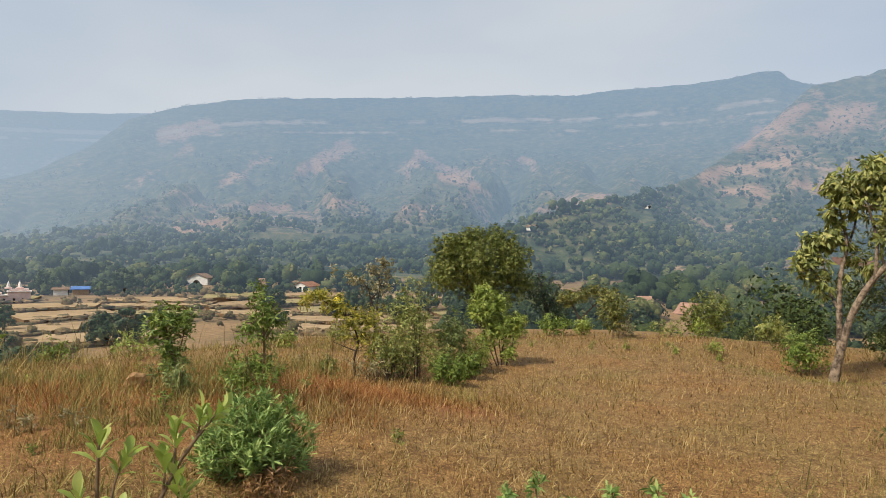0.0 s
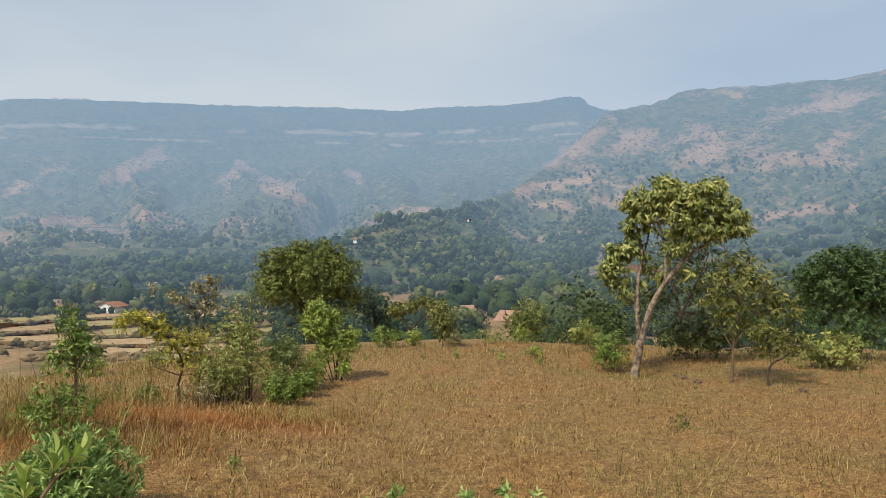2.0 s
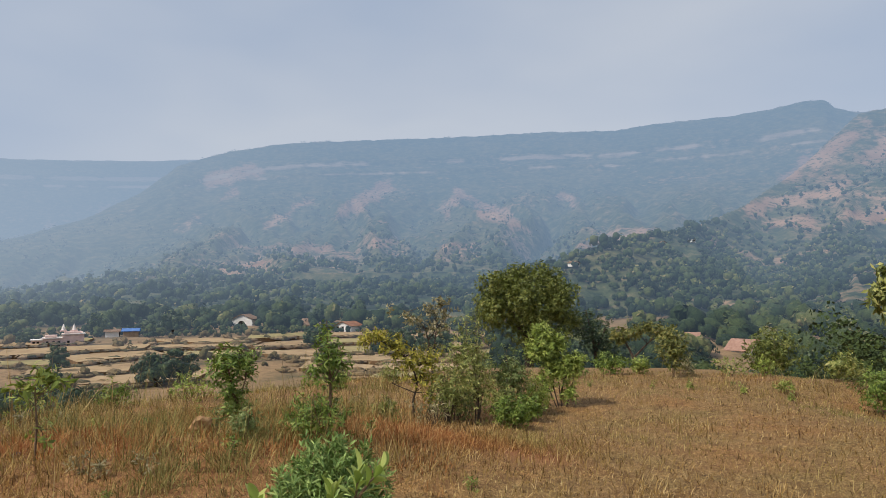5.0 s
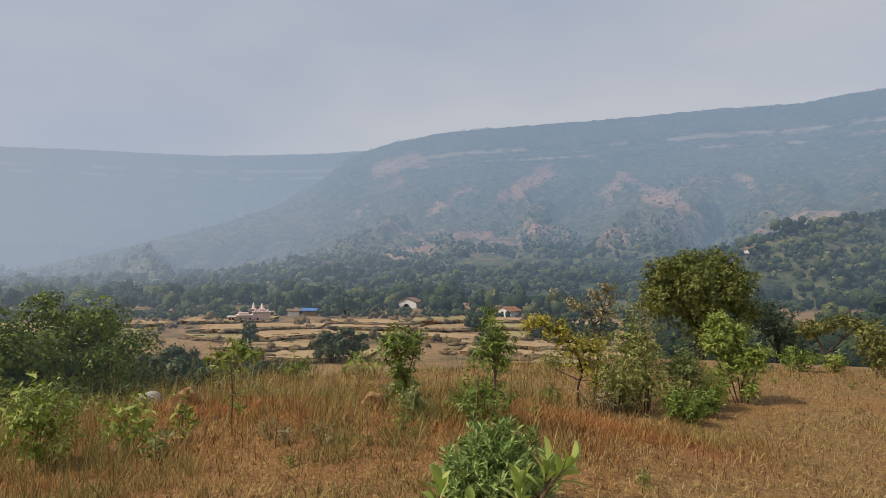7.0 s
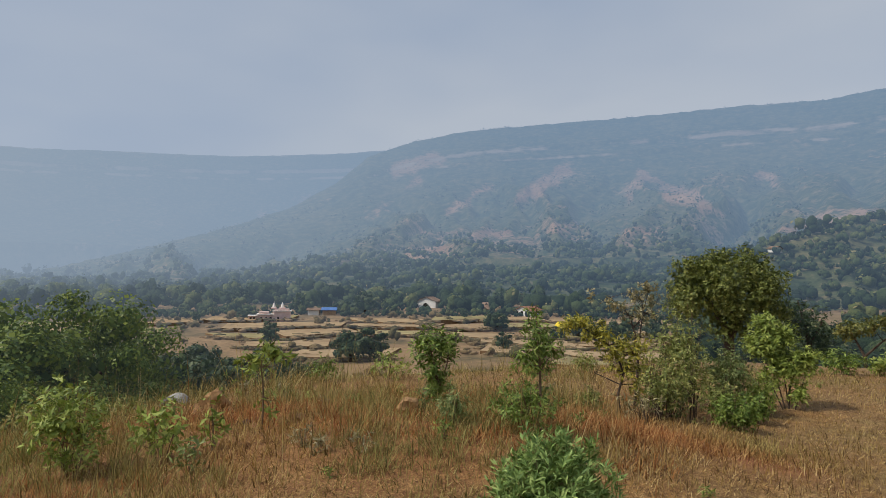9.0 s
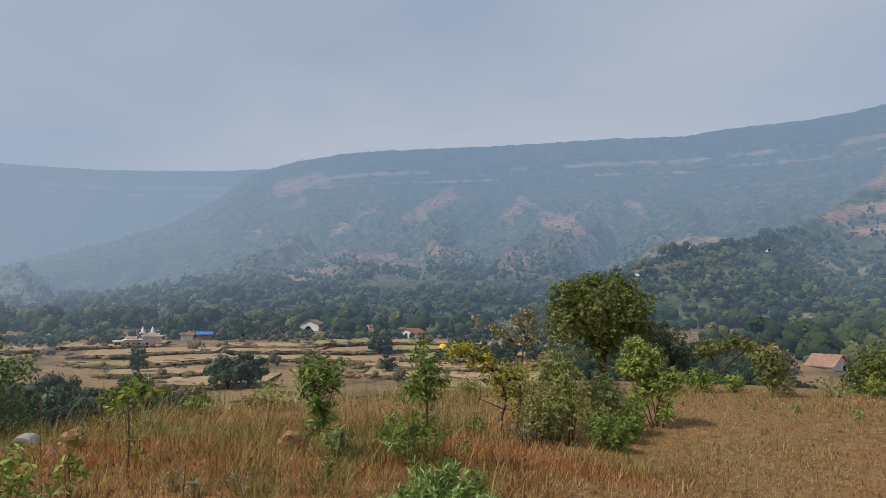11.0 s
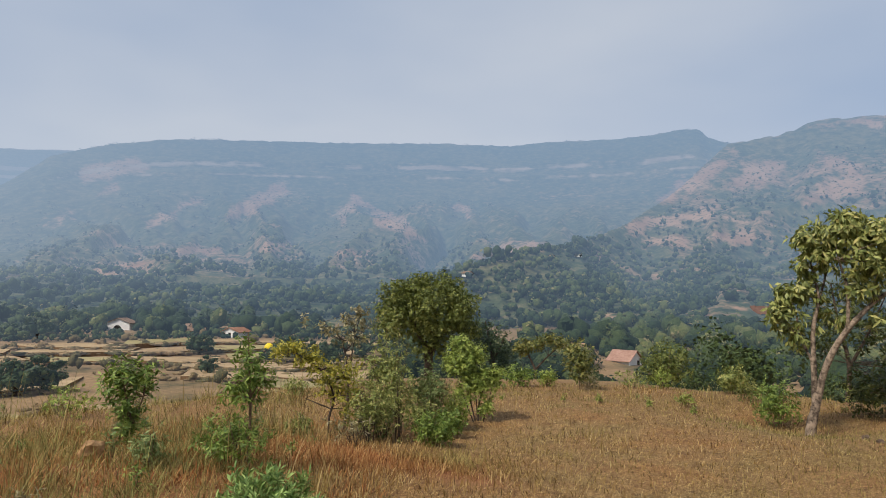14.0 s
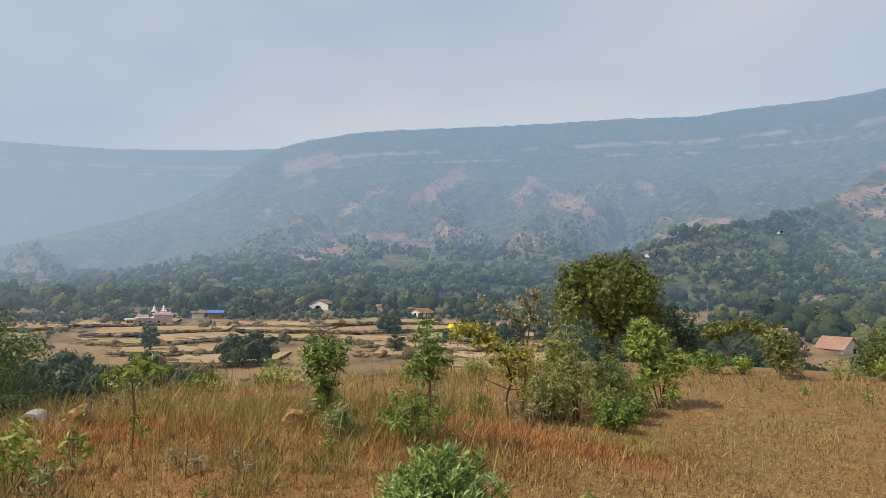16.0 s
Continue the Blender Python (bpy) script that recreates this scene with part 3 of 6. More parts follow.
def tube(paths, sides=7, rng=None, wobble=0.0):
    """Tapered tubes along polylines of (x, y, z, radius)."""
    V, Fc, off = [], [], 0
    for path in paths:
        p = np.array(path, float)
        if len(p) > 2:
            t = np.linspace(0, len(p) - 1, (len(p) - 1) * 3 + 1)
            k = np.clip(t.astype(int), 0, len(p) - 2)
            f = (t - k)[:, None]
            p0, p1, p2, p3 = p[np.maximum(k - 1, 0)], p[k], p[k + 1], p[np.minimum(k + 2, len(p) - 1)]
            p = 0.5 * (2 * p1 + (p2 - p0) * f + (2 * p0 - 5 * p1 + 4 * p2 - p3) * f ** 2 + (3 * p1 - p0 - 3 * p2 + p3) * f ** 3)
        c, rad = p[:, :3], np.maximum(p[:, 3], 0.0008)
        d = np.gradient(c, axis=0)
        d = d / np.maximum(np.linalg.norm(d, axis=1, keepdims=True), 1e-9)
        a = np.cross(d, [0.31, 0.95, 0.05])
        a = a / np.maximum(np.linalg.norm(a, axis=1, keepdims=True), 1e-9)
        b = np.cross(d, a)
        th = np.linspace(0, 2 * np.pi, sides, endpoint=False)
        w = 1 + (rng.uniform(-wobble, wobble, (len(c), sides)) if rng is not None and wobble else 0)
        ring = c[:, None] + (a[:, None] * np.cos(th)[None, :, None] + b[:, None] * np.sin(th)[None, :, None]) * (rad[:, None] * w)[..., None]
        V.append(ring.reshape(-1, 3))
        m = len(c)
        i, j = np.meshgrid(np.arange(sides), np.arange(m - 1))
        i2 = (i + 1) % sides
        Fc.append(np.stack([j * sides + i, j * sides + i2, (j + 1) * sides + i2, (j + 1) * sides + i], -1).reshape(-1, 4) + off)
        off += m * sides
    return np.concatenate(V), np.concatenate(Fc)


def crown_leaves(rng, blobs, leaf, per=7, droop=0.15, shell=0.55, spread=0.9, upright=0.4):
    """Leaf rosettes through ellipsoids (cx, cy, cz, rx, ry, rz, clusters); leaf = (length, width)."""
    P, D, N, C = [], [], [], []
    for cx, cy, cz, rx, ry, rz, k in blobs:
        d = rng.normal(size=(k, 3))
        d /= np.linalg.norm(d, axis=1, keepdims=True)
        rr = (shell + (1 - shell) * rng.random(k)) * (0.86 + 0.28 * rng.random(k))
        inner = rng.random(k) < 0.22
        rr = np.where(inner, rng.random(k) * shell, rr)
        c = np.array([cx, cy, cz]) + d * rr[:, None] * np.array([rx, ry, rz])
        C.append(c)
        axis = d + np.array([0, 0, upright]) + rng.normal(size=(k, 3)) * 0.35
        axis /= np.linalg.norm(axis, axis=1, keepdims=True)
        q = np.repeat(c, per, 0)
        ax = np.repeat(axis, per, 0)
        out = rng.normal(size=(k * per, 3))
        out -= ax * (out * ax).sum(1, keepdims=True)
        out /= np.linalg.norm(out, axis=1, keepdims=True)
        dirs = ax * rng.uniform(0.05, 0.8, (k * per, 1)) + out * spread - np.array([0, 0, droop]) * rng.uniform(0.2, 1.6, (k * per, 1))
        P.append(q + ax * rng.uniform(-0.5, 0.6, (k * per, 1)) * leaf[0])
        D.append(dirs)
        N.append(ax + rng.normal(size=(k * per, 3)) * 0.3)
    P, D, N = np.concatenate(P), np.concatenate(D), np.concatenate(N)
    L = leaf[0] * rng.uniform(0.6, 1.2, len(P))
    W = leaf[1] * rng.uniform(0.7, 1.2, len(P))
    return leaf_cards(P, D, N, L, W), np.concatenate(C)


def branches_to(rng, stems, tips, count, r0, r1=0.0015):
    """Thin curved branches from points on the stems to some of the leaf clusters."""
    pts = np.array([p for s in stems for p in s])
    out = []
    for i in rng.permutation(len(tips))[:count]:
        t = tips[i]
        dd = np.linalg.norm(pts[:, :3] - t, axis=1) + np.where(pts[:, 2] > t[2], 1.5, 0) * np.abs(pts[:, 2] - t[2])
        s = pts[np.argmin(dd)]
        a = min(r0, s[3])
        m = s[:3] * 0.45 + t * 0.55 + rng.normal(size=3) * 0.08 * np.linalg.norm(t - s[:3]) - np.array([0, 0, 0.06]) * np.linalg.norm(t - s[:3])
        out.append([(*s[:3], a), (*m, a * 0.6), (*t, r1)])
    return out


def plant(name, x, y, stems, blobs, leaf, mat, label, category, seed, per=7, bark=None, z=None, twigs=40, twig_r=0.006, group="", sink=0.03, yaw=None, names=("trunk", "crown"), **kw):
    """A plant at (x, y). Its own x axis points to the right as seen from the camera's stand, y away from it."""
    rng = np.random.default_rng(seed)
    base = new(name)
    zz = height(x, y) if z is None else z
    base.empty_display_size = 0.2
    base.matrix_world = pose(x, y, zz - sink, 0, 0, -math.degrees(math.atan2(x, y)) if yaw is None else yaw)
    (v, f), tips = crown_leaves(rng, blobs, leaf, per, **kw)
    wood = [[s] for s in stems]
    for br in branches_to(rng, stems, tips, twigs, twig_r):
        owner = min(range(len(stems)), key=lambda k: min(np.linalg.norm(np.subtract(p[:3], br[0][:3])) for p in stems[k]))
        wood[owner].append(br)
    for k, paths in enumerate(wood):
        tv, tf = tube(paths, 7, rng, 0.10)
        mesh_object(names[0] if k == 0 or names[0] == "stem" else "limb", tv, tf, bark or M_TWIG, base)
    mesh_object(names[1], v, f, mat, base, smooth_shade=False)
    return tagged(base, label, category, group)


def shrub_stems(rng, n, spread, h, r, foot=0.22):
    out = []
    for _ in range(n):
        a, s = rng.uniform(0, 6.28), spread * rng.uniform(0.3, 1)
        e = np.array([math.cos(a) * s, math.sin(a) * s, h * rng.uniform(0.55, 0.95)])
        j = rng.normal(size=4) * spread * 0.12
        out.append([(e[0] * foot + j[0], e[1] * foot + j[1], 0, r), (e[0] * 0.45 + j[2], e[1] * 0.45 + j[3], e[2] * rng.uniform(0.35, 0.6), r * 0.7), (*e, r * 0.3)])
    return out


def shrub(name, x, y, w, h, leaf, mat, label, seed, clusters=120, stems=7, lift=0.15, per=7, category="shrub", depth=None, bark=None, stem_r=0.0042, extra=(), foot=0.22, **kw):
    """A bushy plant w wide and h high: several lobes of leaves over a fan of stems."""
    rng = np.random.default_rng(seed + 1000)
    d = depth or w
    blobs, k = [], 5
    for i in range(k):
        a = i * 2.4 + rng.uniform(0, 1)
        s = 0.0 if i == 0 else 0.24
        ch = h * (lift + (1 - lift) * (0.55 if i == 0 else rng.uniform(0.35, 0.62)))
        blobs.append((math.cos(a) * w * s, math.sin(a) * d * s, ch, w * (0.40 if i == 0 else 0.27), d * (0.40 if i == 0 else 0.27), h * (1 - lift) * (0.48 if i == 0 else 0.34), int(clusters * (0.36 if i == 0 else 0.16))))
    blobs += list(extra)
    return plant(name, x, y, shrub_stems(rng, stems, w * 0.33, h, stem_r, foot), blobs, leaf, mat, label, category, seed, per=per, bark=bark, twigs=clusters // 4, names=("stem", "foliage"), **kw)


def lobed(seed, centre, radii, n, size, clusters, core, low=-0.45):
    """Blobs for a crown whose outline is broken into many rounded lobes of leaves round a thin core."""
    rng = np.random.default_rng(seed)
    out = [(*centre, radii[0] * 0.72, radii[1] * 0.72, radii[2] * 0.72, core)]
    for i in range(n):
        up = low + (1 - low) * (i + 0.5) / n
        a = i * 2.39996 + rng.uniform(-0.3, 0.3)
        h = math.sqrt(max(0.0, 1 - up * up))
        k, q = rng.uniform(0.66, 0.92), size * rng.uniform(0.72, 1.25)
        out.append((centre[0] + math.cos(a) * h * radii[0] * k, centre[1] + math.sin(a) * h * radii[1] * k, centre[2] + up * radii[2] * k, q, q, q * rng.uniform(0.62, 0.85), int(clusters * (q / size) ** 2)))
    return out


# ---------------------------------------------------------------- trees and shrubs on the knoll
def at_az(az, r):
    return r * math.sin(radians(az)), r * math.cos(radians(az))


plant("broadleaf_tree", 7.35, 8.04,
      [[(0.05, 0, -0.34, 0.088), (0.05, 0, -0.10, 0.074), (0.08, 0, 0.12, 0.066), (0.12, 0, 0.30, 0.050), (0.12, 0.02, 0.87, 0.038), (0.14, 0.03, 1.41, 0.031), (0.22, 0.03, 1.80, 0.023), (0.16, 0.05, 2.24, 0.014), (0.08, 0.05, 2.60, 0.006)],
       [(0.10, 0, 0.16, 0.058), (0.18, -0.03, 0.52, 0.052), (0.28, -0.04, 0.87, 0.047), (0.50, -0.05, 1.31, 0.040), (0.87, -0.02, 1.75, 0.031), (1.25, 0.02, 2.05, 0.021), (1.50, 0.05, 2.28, 0.012), (1.68, 0.05, 2.5, 0.006)],
       [(0.55, -0.04, 1.38, 0.030), (0.57, -0.1, 1.90, 0.022), (0.48, -0.1, 2.35, 0.014), (0.42, -0.05, 2.80, 0.006)],
       [(0.87, 0, 1.75, 0.027), (0.98, 0.18, 2.2, 0.018), (1.10, 0.22, 2.75, 0.008)],
       [(0.11, 0.02, 0.90, 0.020), (-0.03, 0.05, 1.27, 0.016), (-0.09, 0.05, 1.68, 0.011), (-0.26, 0.05, 1.92, 0.006)],
       [(0.20, 0.03, 1.72, 0.018), (0.34, 0.15, 2.2, 0.013), (0.36, 0.2, 2.7, 0.007)],
       [(1.25, 0, 2.04, 0.016), (1.46, -0.1, 2.06, 0.011), (1.72, -0.1, 2.24, 0.006)]],
      [(0.56, 0.05, 2.78, 0.41, 0.45, 0.24, 150), (1.04, 0, 2.68, 0.45, 0.5, 0.29, 190), (1.49, 0, 2.40, 0.29, 0.4, 0.33, 110), (0.11, 0, 2.64, 0.21, 0.3, 0.24, 62), (0.05, 0, 2.26, 0.16, 0.2, 0.14, 24), (-0.12, 0.05, 1.90, 0.27, 0.25, 0.16, 52), (-0.27, 0, 1.48, 0.08, 0.1, 0.15, 8), (0.85, -0.1, 2.32, 0.41, 0.4, 0.26, 105), (0.74, 0, 1.96, 0.29, 0.25, 0.17, 26), (0.59, 0, 3.00, 0.25, 0.3, 0.09, 30), (1.28, 0, 2.90, 0.23, 0.3, 0.12, 36), (0.32, -0.1, 2.43, 0.23, 0.3, 0.18, 40), (1.24, -0.1, 2.14, 0.27, 0.3, 0.13, 26), (0.34, 0.1, 1.58, 0.27, 0.2, 0.20, 16), (1.67, 0, 2.20, 0.13, 0.2, 0.18, 18), (0.88, 0.1, 1.53, 0.18, 0.2, 0.11, 6), (-0.24, 0.05, 1.58, 0.26, 0.25, 0.22, 44), (-0.08, 0.1, 1.28, 0.22, 0.2, 0.16, 16), (0.12, 0.1, 1.92, 0.26, 0.2, 0.18, 26)],
      (0.124, 0.044), LEAF_TREE, "broad-leaved young tree with pale forked trunk on dry grass", "tree", 11, per=9, bark=M_BARK, z=-0.03, twigs=130, twig_r=0.008, droop=0.95, upright=0.25)
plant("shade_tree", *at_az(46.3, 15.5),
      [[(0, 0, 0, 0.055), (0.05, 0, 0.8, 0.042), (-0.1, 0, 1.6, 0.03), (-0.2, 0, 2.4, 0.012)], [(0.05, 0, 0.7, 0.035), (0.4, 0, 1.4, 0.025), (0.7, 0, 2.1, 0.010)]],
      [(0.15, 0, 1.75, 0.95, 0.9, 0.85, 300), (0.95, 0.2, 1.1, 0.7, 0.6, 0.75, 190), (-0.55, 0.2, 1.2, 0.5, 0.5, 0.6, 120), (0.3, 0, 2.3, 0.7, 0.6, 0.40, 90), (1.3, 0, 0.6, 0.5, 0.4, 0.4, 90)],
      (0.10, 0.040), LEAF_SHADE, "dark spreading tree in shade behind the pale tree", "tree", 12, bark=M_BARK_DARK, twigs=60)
plant("sparse_tree", 7.26, 6.08,
      [[(0, 0, -0.05, 0.030), (0.03, 0, 0.25, 0.019), (0.06, 0, 0.6, 0.014), (0.14, 0, 1.05, 0.010), (0.20, 0, 1.6, 0.005)], [(0.05, 0, 0.5, 0.011), (0.32, 0, 0.95, 0.008), (0.55, 0, 1.3, 0.004)], [(0.05, 0, 0.45, 0.010), (-0.15, 0.1, 0.9, 0.007), (-0.24, 0.1, 1.4, 0.004)]],
      [(0.22, 0, 1.36, 0.46, 0.42, 0.36, 130), (0.55, 0, 1.10, 0.34, 0.3, 0.32, 60), (-0.14, 0, 1.20, 0.30, 0.3, 0.42, 60), (0.1, 0, 1.66, 0.32, 0.3, 0.16, 36), (0.2, 0, 0.85, 0.4, 0.3, 0.22, 40), (0.45, 0, 0.55, 0.2, 0.2, 0.16, 14)],
      (0.092, 0.032), LEAF_OLIVE, "thin sparse-leaved tree with a slender dark trunk", "tree", 13, per=7, bark=M_TWIG, droop=0.45, twig_r=0.004)
plant("bent_sapling", 7.40, 5.60,
      [[(0, 0, -0.05, 0.020), (-0.02, 0, 0.18, 0.016), (0.04, 0, 0.32, 0.013), (0.20, 0, 0.42, 0.008), (0.34, 0, 0.60, 0.004)], [(0.03, 0, 0.28, 0.009), (0.0, 0, 0.6, 0.005)]],
      [(0.12, 0, 0.62, 0.30, 0.25, 0.18, 70), (0.36, 0, 0.55, 0.2, 0.2, 0.14, 30), (-0.1, 0, 0.72, 0.16, 0.2, 0.14, 26)],
      (0.070, 0.025), LEAF_OLIVE, "small crooked sapling with a dark bent stem", "sapling", 14, per=7, bark=M_BARK_DARK, twig_r=0.004)
plant("round_dark_tree", 18.9, 11.6,
      [[(0, 0, -0.3, 0.16), (0.05, 0, 0.5, 0.13), (0, 0, 1.2, 0.09), (-0.3, 0, 2.0, 0.04)], [(0.0, 0, 0.9, 0.08), (0.5, 0, 1.5, 0.05), (0.9, 0, 2.1, 0.02)]],
      lobed(61, (0.15, 0, 1.65), (1.75, 1.6, 1.50), 34, 0.50, 64, 620),
      (0.115, 0.055), LEAF_DARK, "round dense dark-green tree beyond the knoll", "tree", 15, bark=M_BARK_DARK, twigs=50, sink=0.1)
plant("dense_tree", 7.75, 28.6,
      [[(0, 0, -0.6, 0.22), (0.0, 0, 0.8, 0.19), (-0.4, 0, 1.7, 0.13), (-1.0, 0, 2.8, 0.05)], [(0, 0, 0.7, 0.15), (0.5, 0, 1.7, 0.10), (0.9, 0, 3.0, 0.04)], [(0, 0, 1.0, 0.1), (0.2, 0.3, 2.2, 0.07), (0.1, 0.3, 3.6, 0.02)]],
      lobed(62, (-0.10, 0, 2.55), (2.35, 1.9, 1.95), 36, 0.62, 74, 720) + [(0.4, -0.3, 1.25, 1.5, 0.9, 0.6, 220)],
      (0.15, 0.075), LEAF_DENSE, "broad dense olive-green tree beyond the shrubs", "tree", 16, bark=M_BARK_DARK, twigs=70, sink=0.2, z=-1.1)
plant("feathery_tree", 11.6, 30.5,
      [[(0, 0, -0.5, 0.12), (0, 0, 1.0, 0.09), (-0.2, 0, 2.0, 0.05), (-0.4, 0, 2.9, 0.02)], [(0, 0, 0.9, 0.07), (0.5, 0, 2.0, 0.03)]],
      [(-0.2, 0, 1.9, 1.1, 1.0, 1.0, 230), (0.5, 0, 1.2, 0.8, 0.8, 0.8, 130), (-0.9, 0, 2.5, 0.6, 0.6, 0.6, 70)],
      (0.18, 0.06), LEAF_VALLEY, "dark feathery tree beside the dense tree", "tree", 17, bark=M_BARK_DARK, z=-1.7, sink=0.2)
plant("flat_topped_tree", 7.95, 18.2,
      [[(0, 0, -0.1, 0.05), (0.02, 0, 0.35, 0.04), (-0.15, 0, 0.75, 0.025), (-0.3, 0, 1.05, 0.01)], [(0.02, 0, 0.4, 0.03), (0.4, 0, 0.8, 0.02), (0.75, 0, 1.1, 0.008)]],
      [(-0.10, 0, 1.12, 0.52, 0.5, 0.24, 90), (0.50, 0, 1.25, 0.50, 0.5, 0.20, 80), (0.95, 0, 1.05, 0.3, 0.4, 0.2, 36), (-0.42, 0, 0.98, 0.2, 0.3, 0.18, 22)],
      (0.11, 0.045), LEAF_OLIVE, "small flat-crowned tree at the edge of the grass", "tree", 18, bark=M_BARK_DARK, z=-0.55)

shrub("olive_shrub", 6.1, 12.2, 0.80, 1.10, (0.085, 0.034), LEAF_OLIVE, "upright olive-green shrub at the grass edge", 21, 210, 6, lift=0.04)
shrub("round_shrub", 9.4, 13.9, 1.45, 1.30, (0.085, 0.036), LEAF_DENSE, "rounded olive-green shrub at the grass edge", 22, 480, 6, lift=0.02, z=-0.35)
shrub("low_green_shrub", 5.15, 13.0, 0.75, 0.50, (0.085, 0.028), LEAF_GREEN, "low bright green shrub in dry grass", 23, 130, 6, lift=0.0)
shrub("low_green_shrub", 5.75, 13.0, 0.45, 0.42, (0.085, 0.028), LEAF_LIME, "low lime-green shrub in dry grass", 24, 70, 5, lift=0.0)
shrub("green_shrub", 7.75, 8.95, 0.78, 0.82, (0.07, 0.022), LEAF_GREEN, "bright green feathery shrub beside the pale tree", 25, 300, 8, lift=0.02)
shrub("yellowing_shrub", 9.1, 11.4, 0.75, 0.60, (0.09, 0.036), LEAF_MIX, "yellow-green shrub at the edge of the grass", 26, 130, 5, lift=0.03)
shrub("pale_shrub", 9.6, 6.1, 1.20, 0.60, (0.085, 0.032), LEAF_MIX, "pale olive low shrub under the dark tree", 27, 260, 6, lift=0.03)
shrub("dark_shrub", 11.2, 6.6, 1.4, 0.75, (0.09, 0.035), LEAF_DARK, "dark low shrub under the round tree", 28, 260, 6)
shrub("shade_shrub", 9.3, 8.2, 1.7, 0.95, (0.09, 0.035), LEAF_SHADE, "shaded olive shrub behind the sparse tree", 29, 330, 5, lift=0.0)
shrub("shade_shrub", 11.4, 8.4, 2.0, 1.2, (0.09, 0.035), LEAF_DARK, "dark leafy thicket at the far edge of the grass", 30, 380, 5, lift=0.0)
plant("lime_shrub", 2.80, 9.35,
      [[(0.02, 0, -0.03, 0.011), (-0.06, 0, 0.30, 0.009), (-0.14, 0, 0.70, 0.006), (-0.20, 0, 1.05, 0.003)], [(0.05, 0.03, -0.03, 0.012), (0.06, 0.03, 0.28, 0.010), (0.16, 0.02, 0.55, 0.006), (0.28, 0, 0.74, 0.003)],
       [(0.0, -0.05, -0.03, 0.009), (-0.14, -0.04, 0.32, 0.007), (-0.26, -0.02, 0.66, 0.004), (-0.34, 0, 0.90, 0.002)], [(0.06, 0.05, -0.03, 0.009), (0.01, 0.05, 0.40, 0.007), (-0.02, 0.04, 0.80, 0.004)],
       [(0.10, 0, -0.03, 0.008), (0.18, 0, 0.25, 0.005), (0.24, 0, 0.50, 0.003)], [(-0.06, 0, -0.03, 0.008), (-0.20, 0.03, 0.22, 0.005), (-0.24, 0.03, 0.48, 0.003)]],
      [(-0.16, 0, 0.88, 0.27, 0.24, 0.24, 250), (-0.20, 0, 1.10, 0.18, 0.18, 0.12, 80), (0.18, 0, 0.61, 0.20, 0.18, 0.19, 160), (0.30, 0, 0.70, 0.11, 0.12, 0.10, 44), (-0.04, 0, 0.58, 0.22, 0.18, 0.20, 150), (-0.34, 0, 0.80, 0.13, 0.12, 0.14, 50), (0.17, 0, 0.24, 0.12, 0.12, 0.18, 60), (0.04, 0, 0.95, 0.14, 0.14, 0.16, 50), (-0.18, 0, 0.38, 0.14, 0.12, 0.14, 46)],
      (0.068, 0.023), LEAF_LIME, "tall lime-green shrub on several dark bare stems", "shrub", 31, per=7, bark=M_BARK_DARK, twigs=110, upright=0.8, names=("stem", "foliage"))
shrub("dark_green_bush", 1.68, 7.60, 0.50, 0.40, (0.042, 0.017), LEAF_GREEN, "compact dark green bush in red-brown grass", 32, 380, 8, lift=0.0)
shrub("dark_green_bush", 2.10, 8.3, 0.42, 0.40, (0.050, 0.020), LEAF_GREEN, "small dark green bush between the shrubs", 33, 170, 6, lift=0.0)
plant("arching_shrub", 0.60, 8.10,
      [[(0, 0, -0.05, 0.018), (-0.02, 0, 0.25, 0.014), (0.03, 0, 0.48, 0.011), (-0.12, 0, 0.78, 0.007), (-0.42, 0, 0.98, 0.004)], [(0.03, 0, 0.46, 0.014), (0.14, 0.05, 0.68, 0.008), (0.18, 0.05, 0.95, 0.004)], [(-0.01, 0, 0.35, 0.008), (-0.28, 0.05, 0.46, 0.004)]],
      [(-0.05, 0, 0.74, 0.22, 0.2, 0.16, 90), (-0.24, 0, 0.92, 0.20, 0.18, 0.13, 95), (-0.45, 0, 1.04, 0.18, 0.15, 0.08, 66), (-0.62, 0, 0.96, 0.07, 0.1, 0.16, 22), (0.16, 0, 0.70, 0.20, 0.18, 0.24, 90), (0.02, 0, 0.52, 0.22, 0.2, 0.14, 36), (0.25, 0, 0.40, 0.2, 0.2, 0.2, 40)],
      (0.058, 0.019), LEAF_YELLOW, "arching shrub with yellow-green leaves and a dark stem", "shrub", 34, per=6, bark=M_BARK_DARK, droop=0.4)
plant("seeding_shrub", 0.85, 8.75,
      [[(0, 0, 0, 0.02), (0.05, 0, 0.6, 0.014), (-0.05, 0, 1.15, 0.008), (-0.3, 0, 1.36, 0.004)], [(0.05, 0, 0.7, 0.01), (0.12, 0, 1.2, 0.006), (0.2, 0, 1.5, 0.003)], [(0.0, 0, 1.0, 0.007), (0.3, 0, 1.36, 0.003)]],
      [(0.10, 0, 1.36, 0.28, 0.2, 0.10, 60), (-0.22, 0, 1.28, 0.18, 0.16, 0.10, 34), (0.16, 0, 1.49, 0.14, 0.12, 0.07, 26), (0.10, 0, 1.15, 0.28, 0.2, 0.10, 40), (-0.50, 0, 1.40, 0.05, 0.05, 0.10, 6), (0.05, 0, 0.8, 0.25, 0.2, 0.2, 40)],
      (0.052, 0.022), LEAF_DRY, "tall twiggy shrub with pale dry seed heads", "shrub", 35, per=6, bark=M_BARK_DARK)
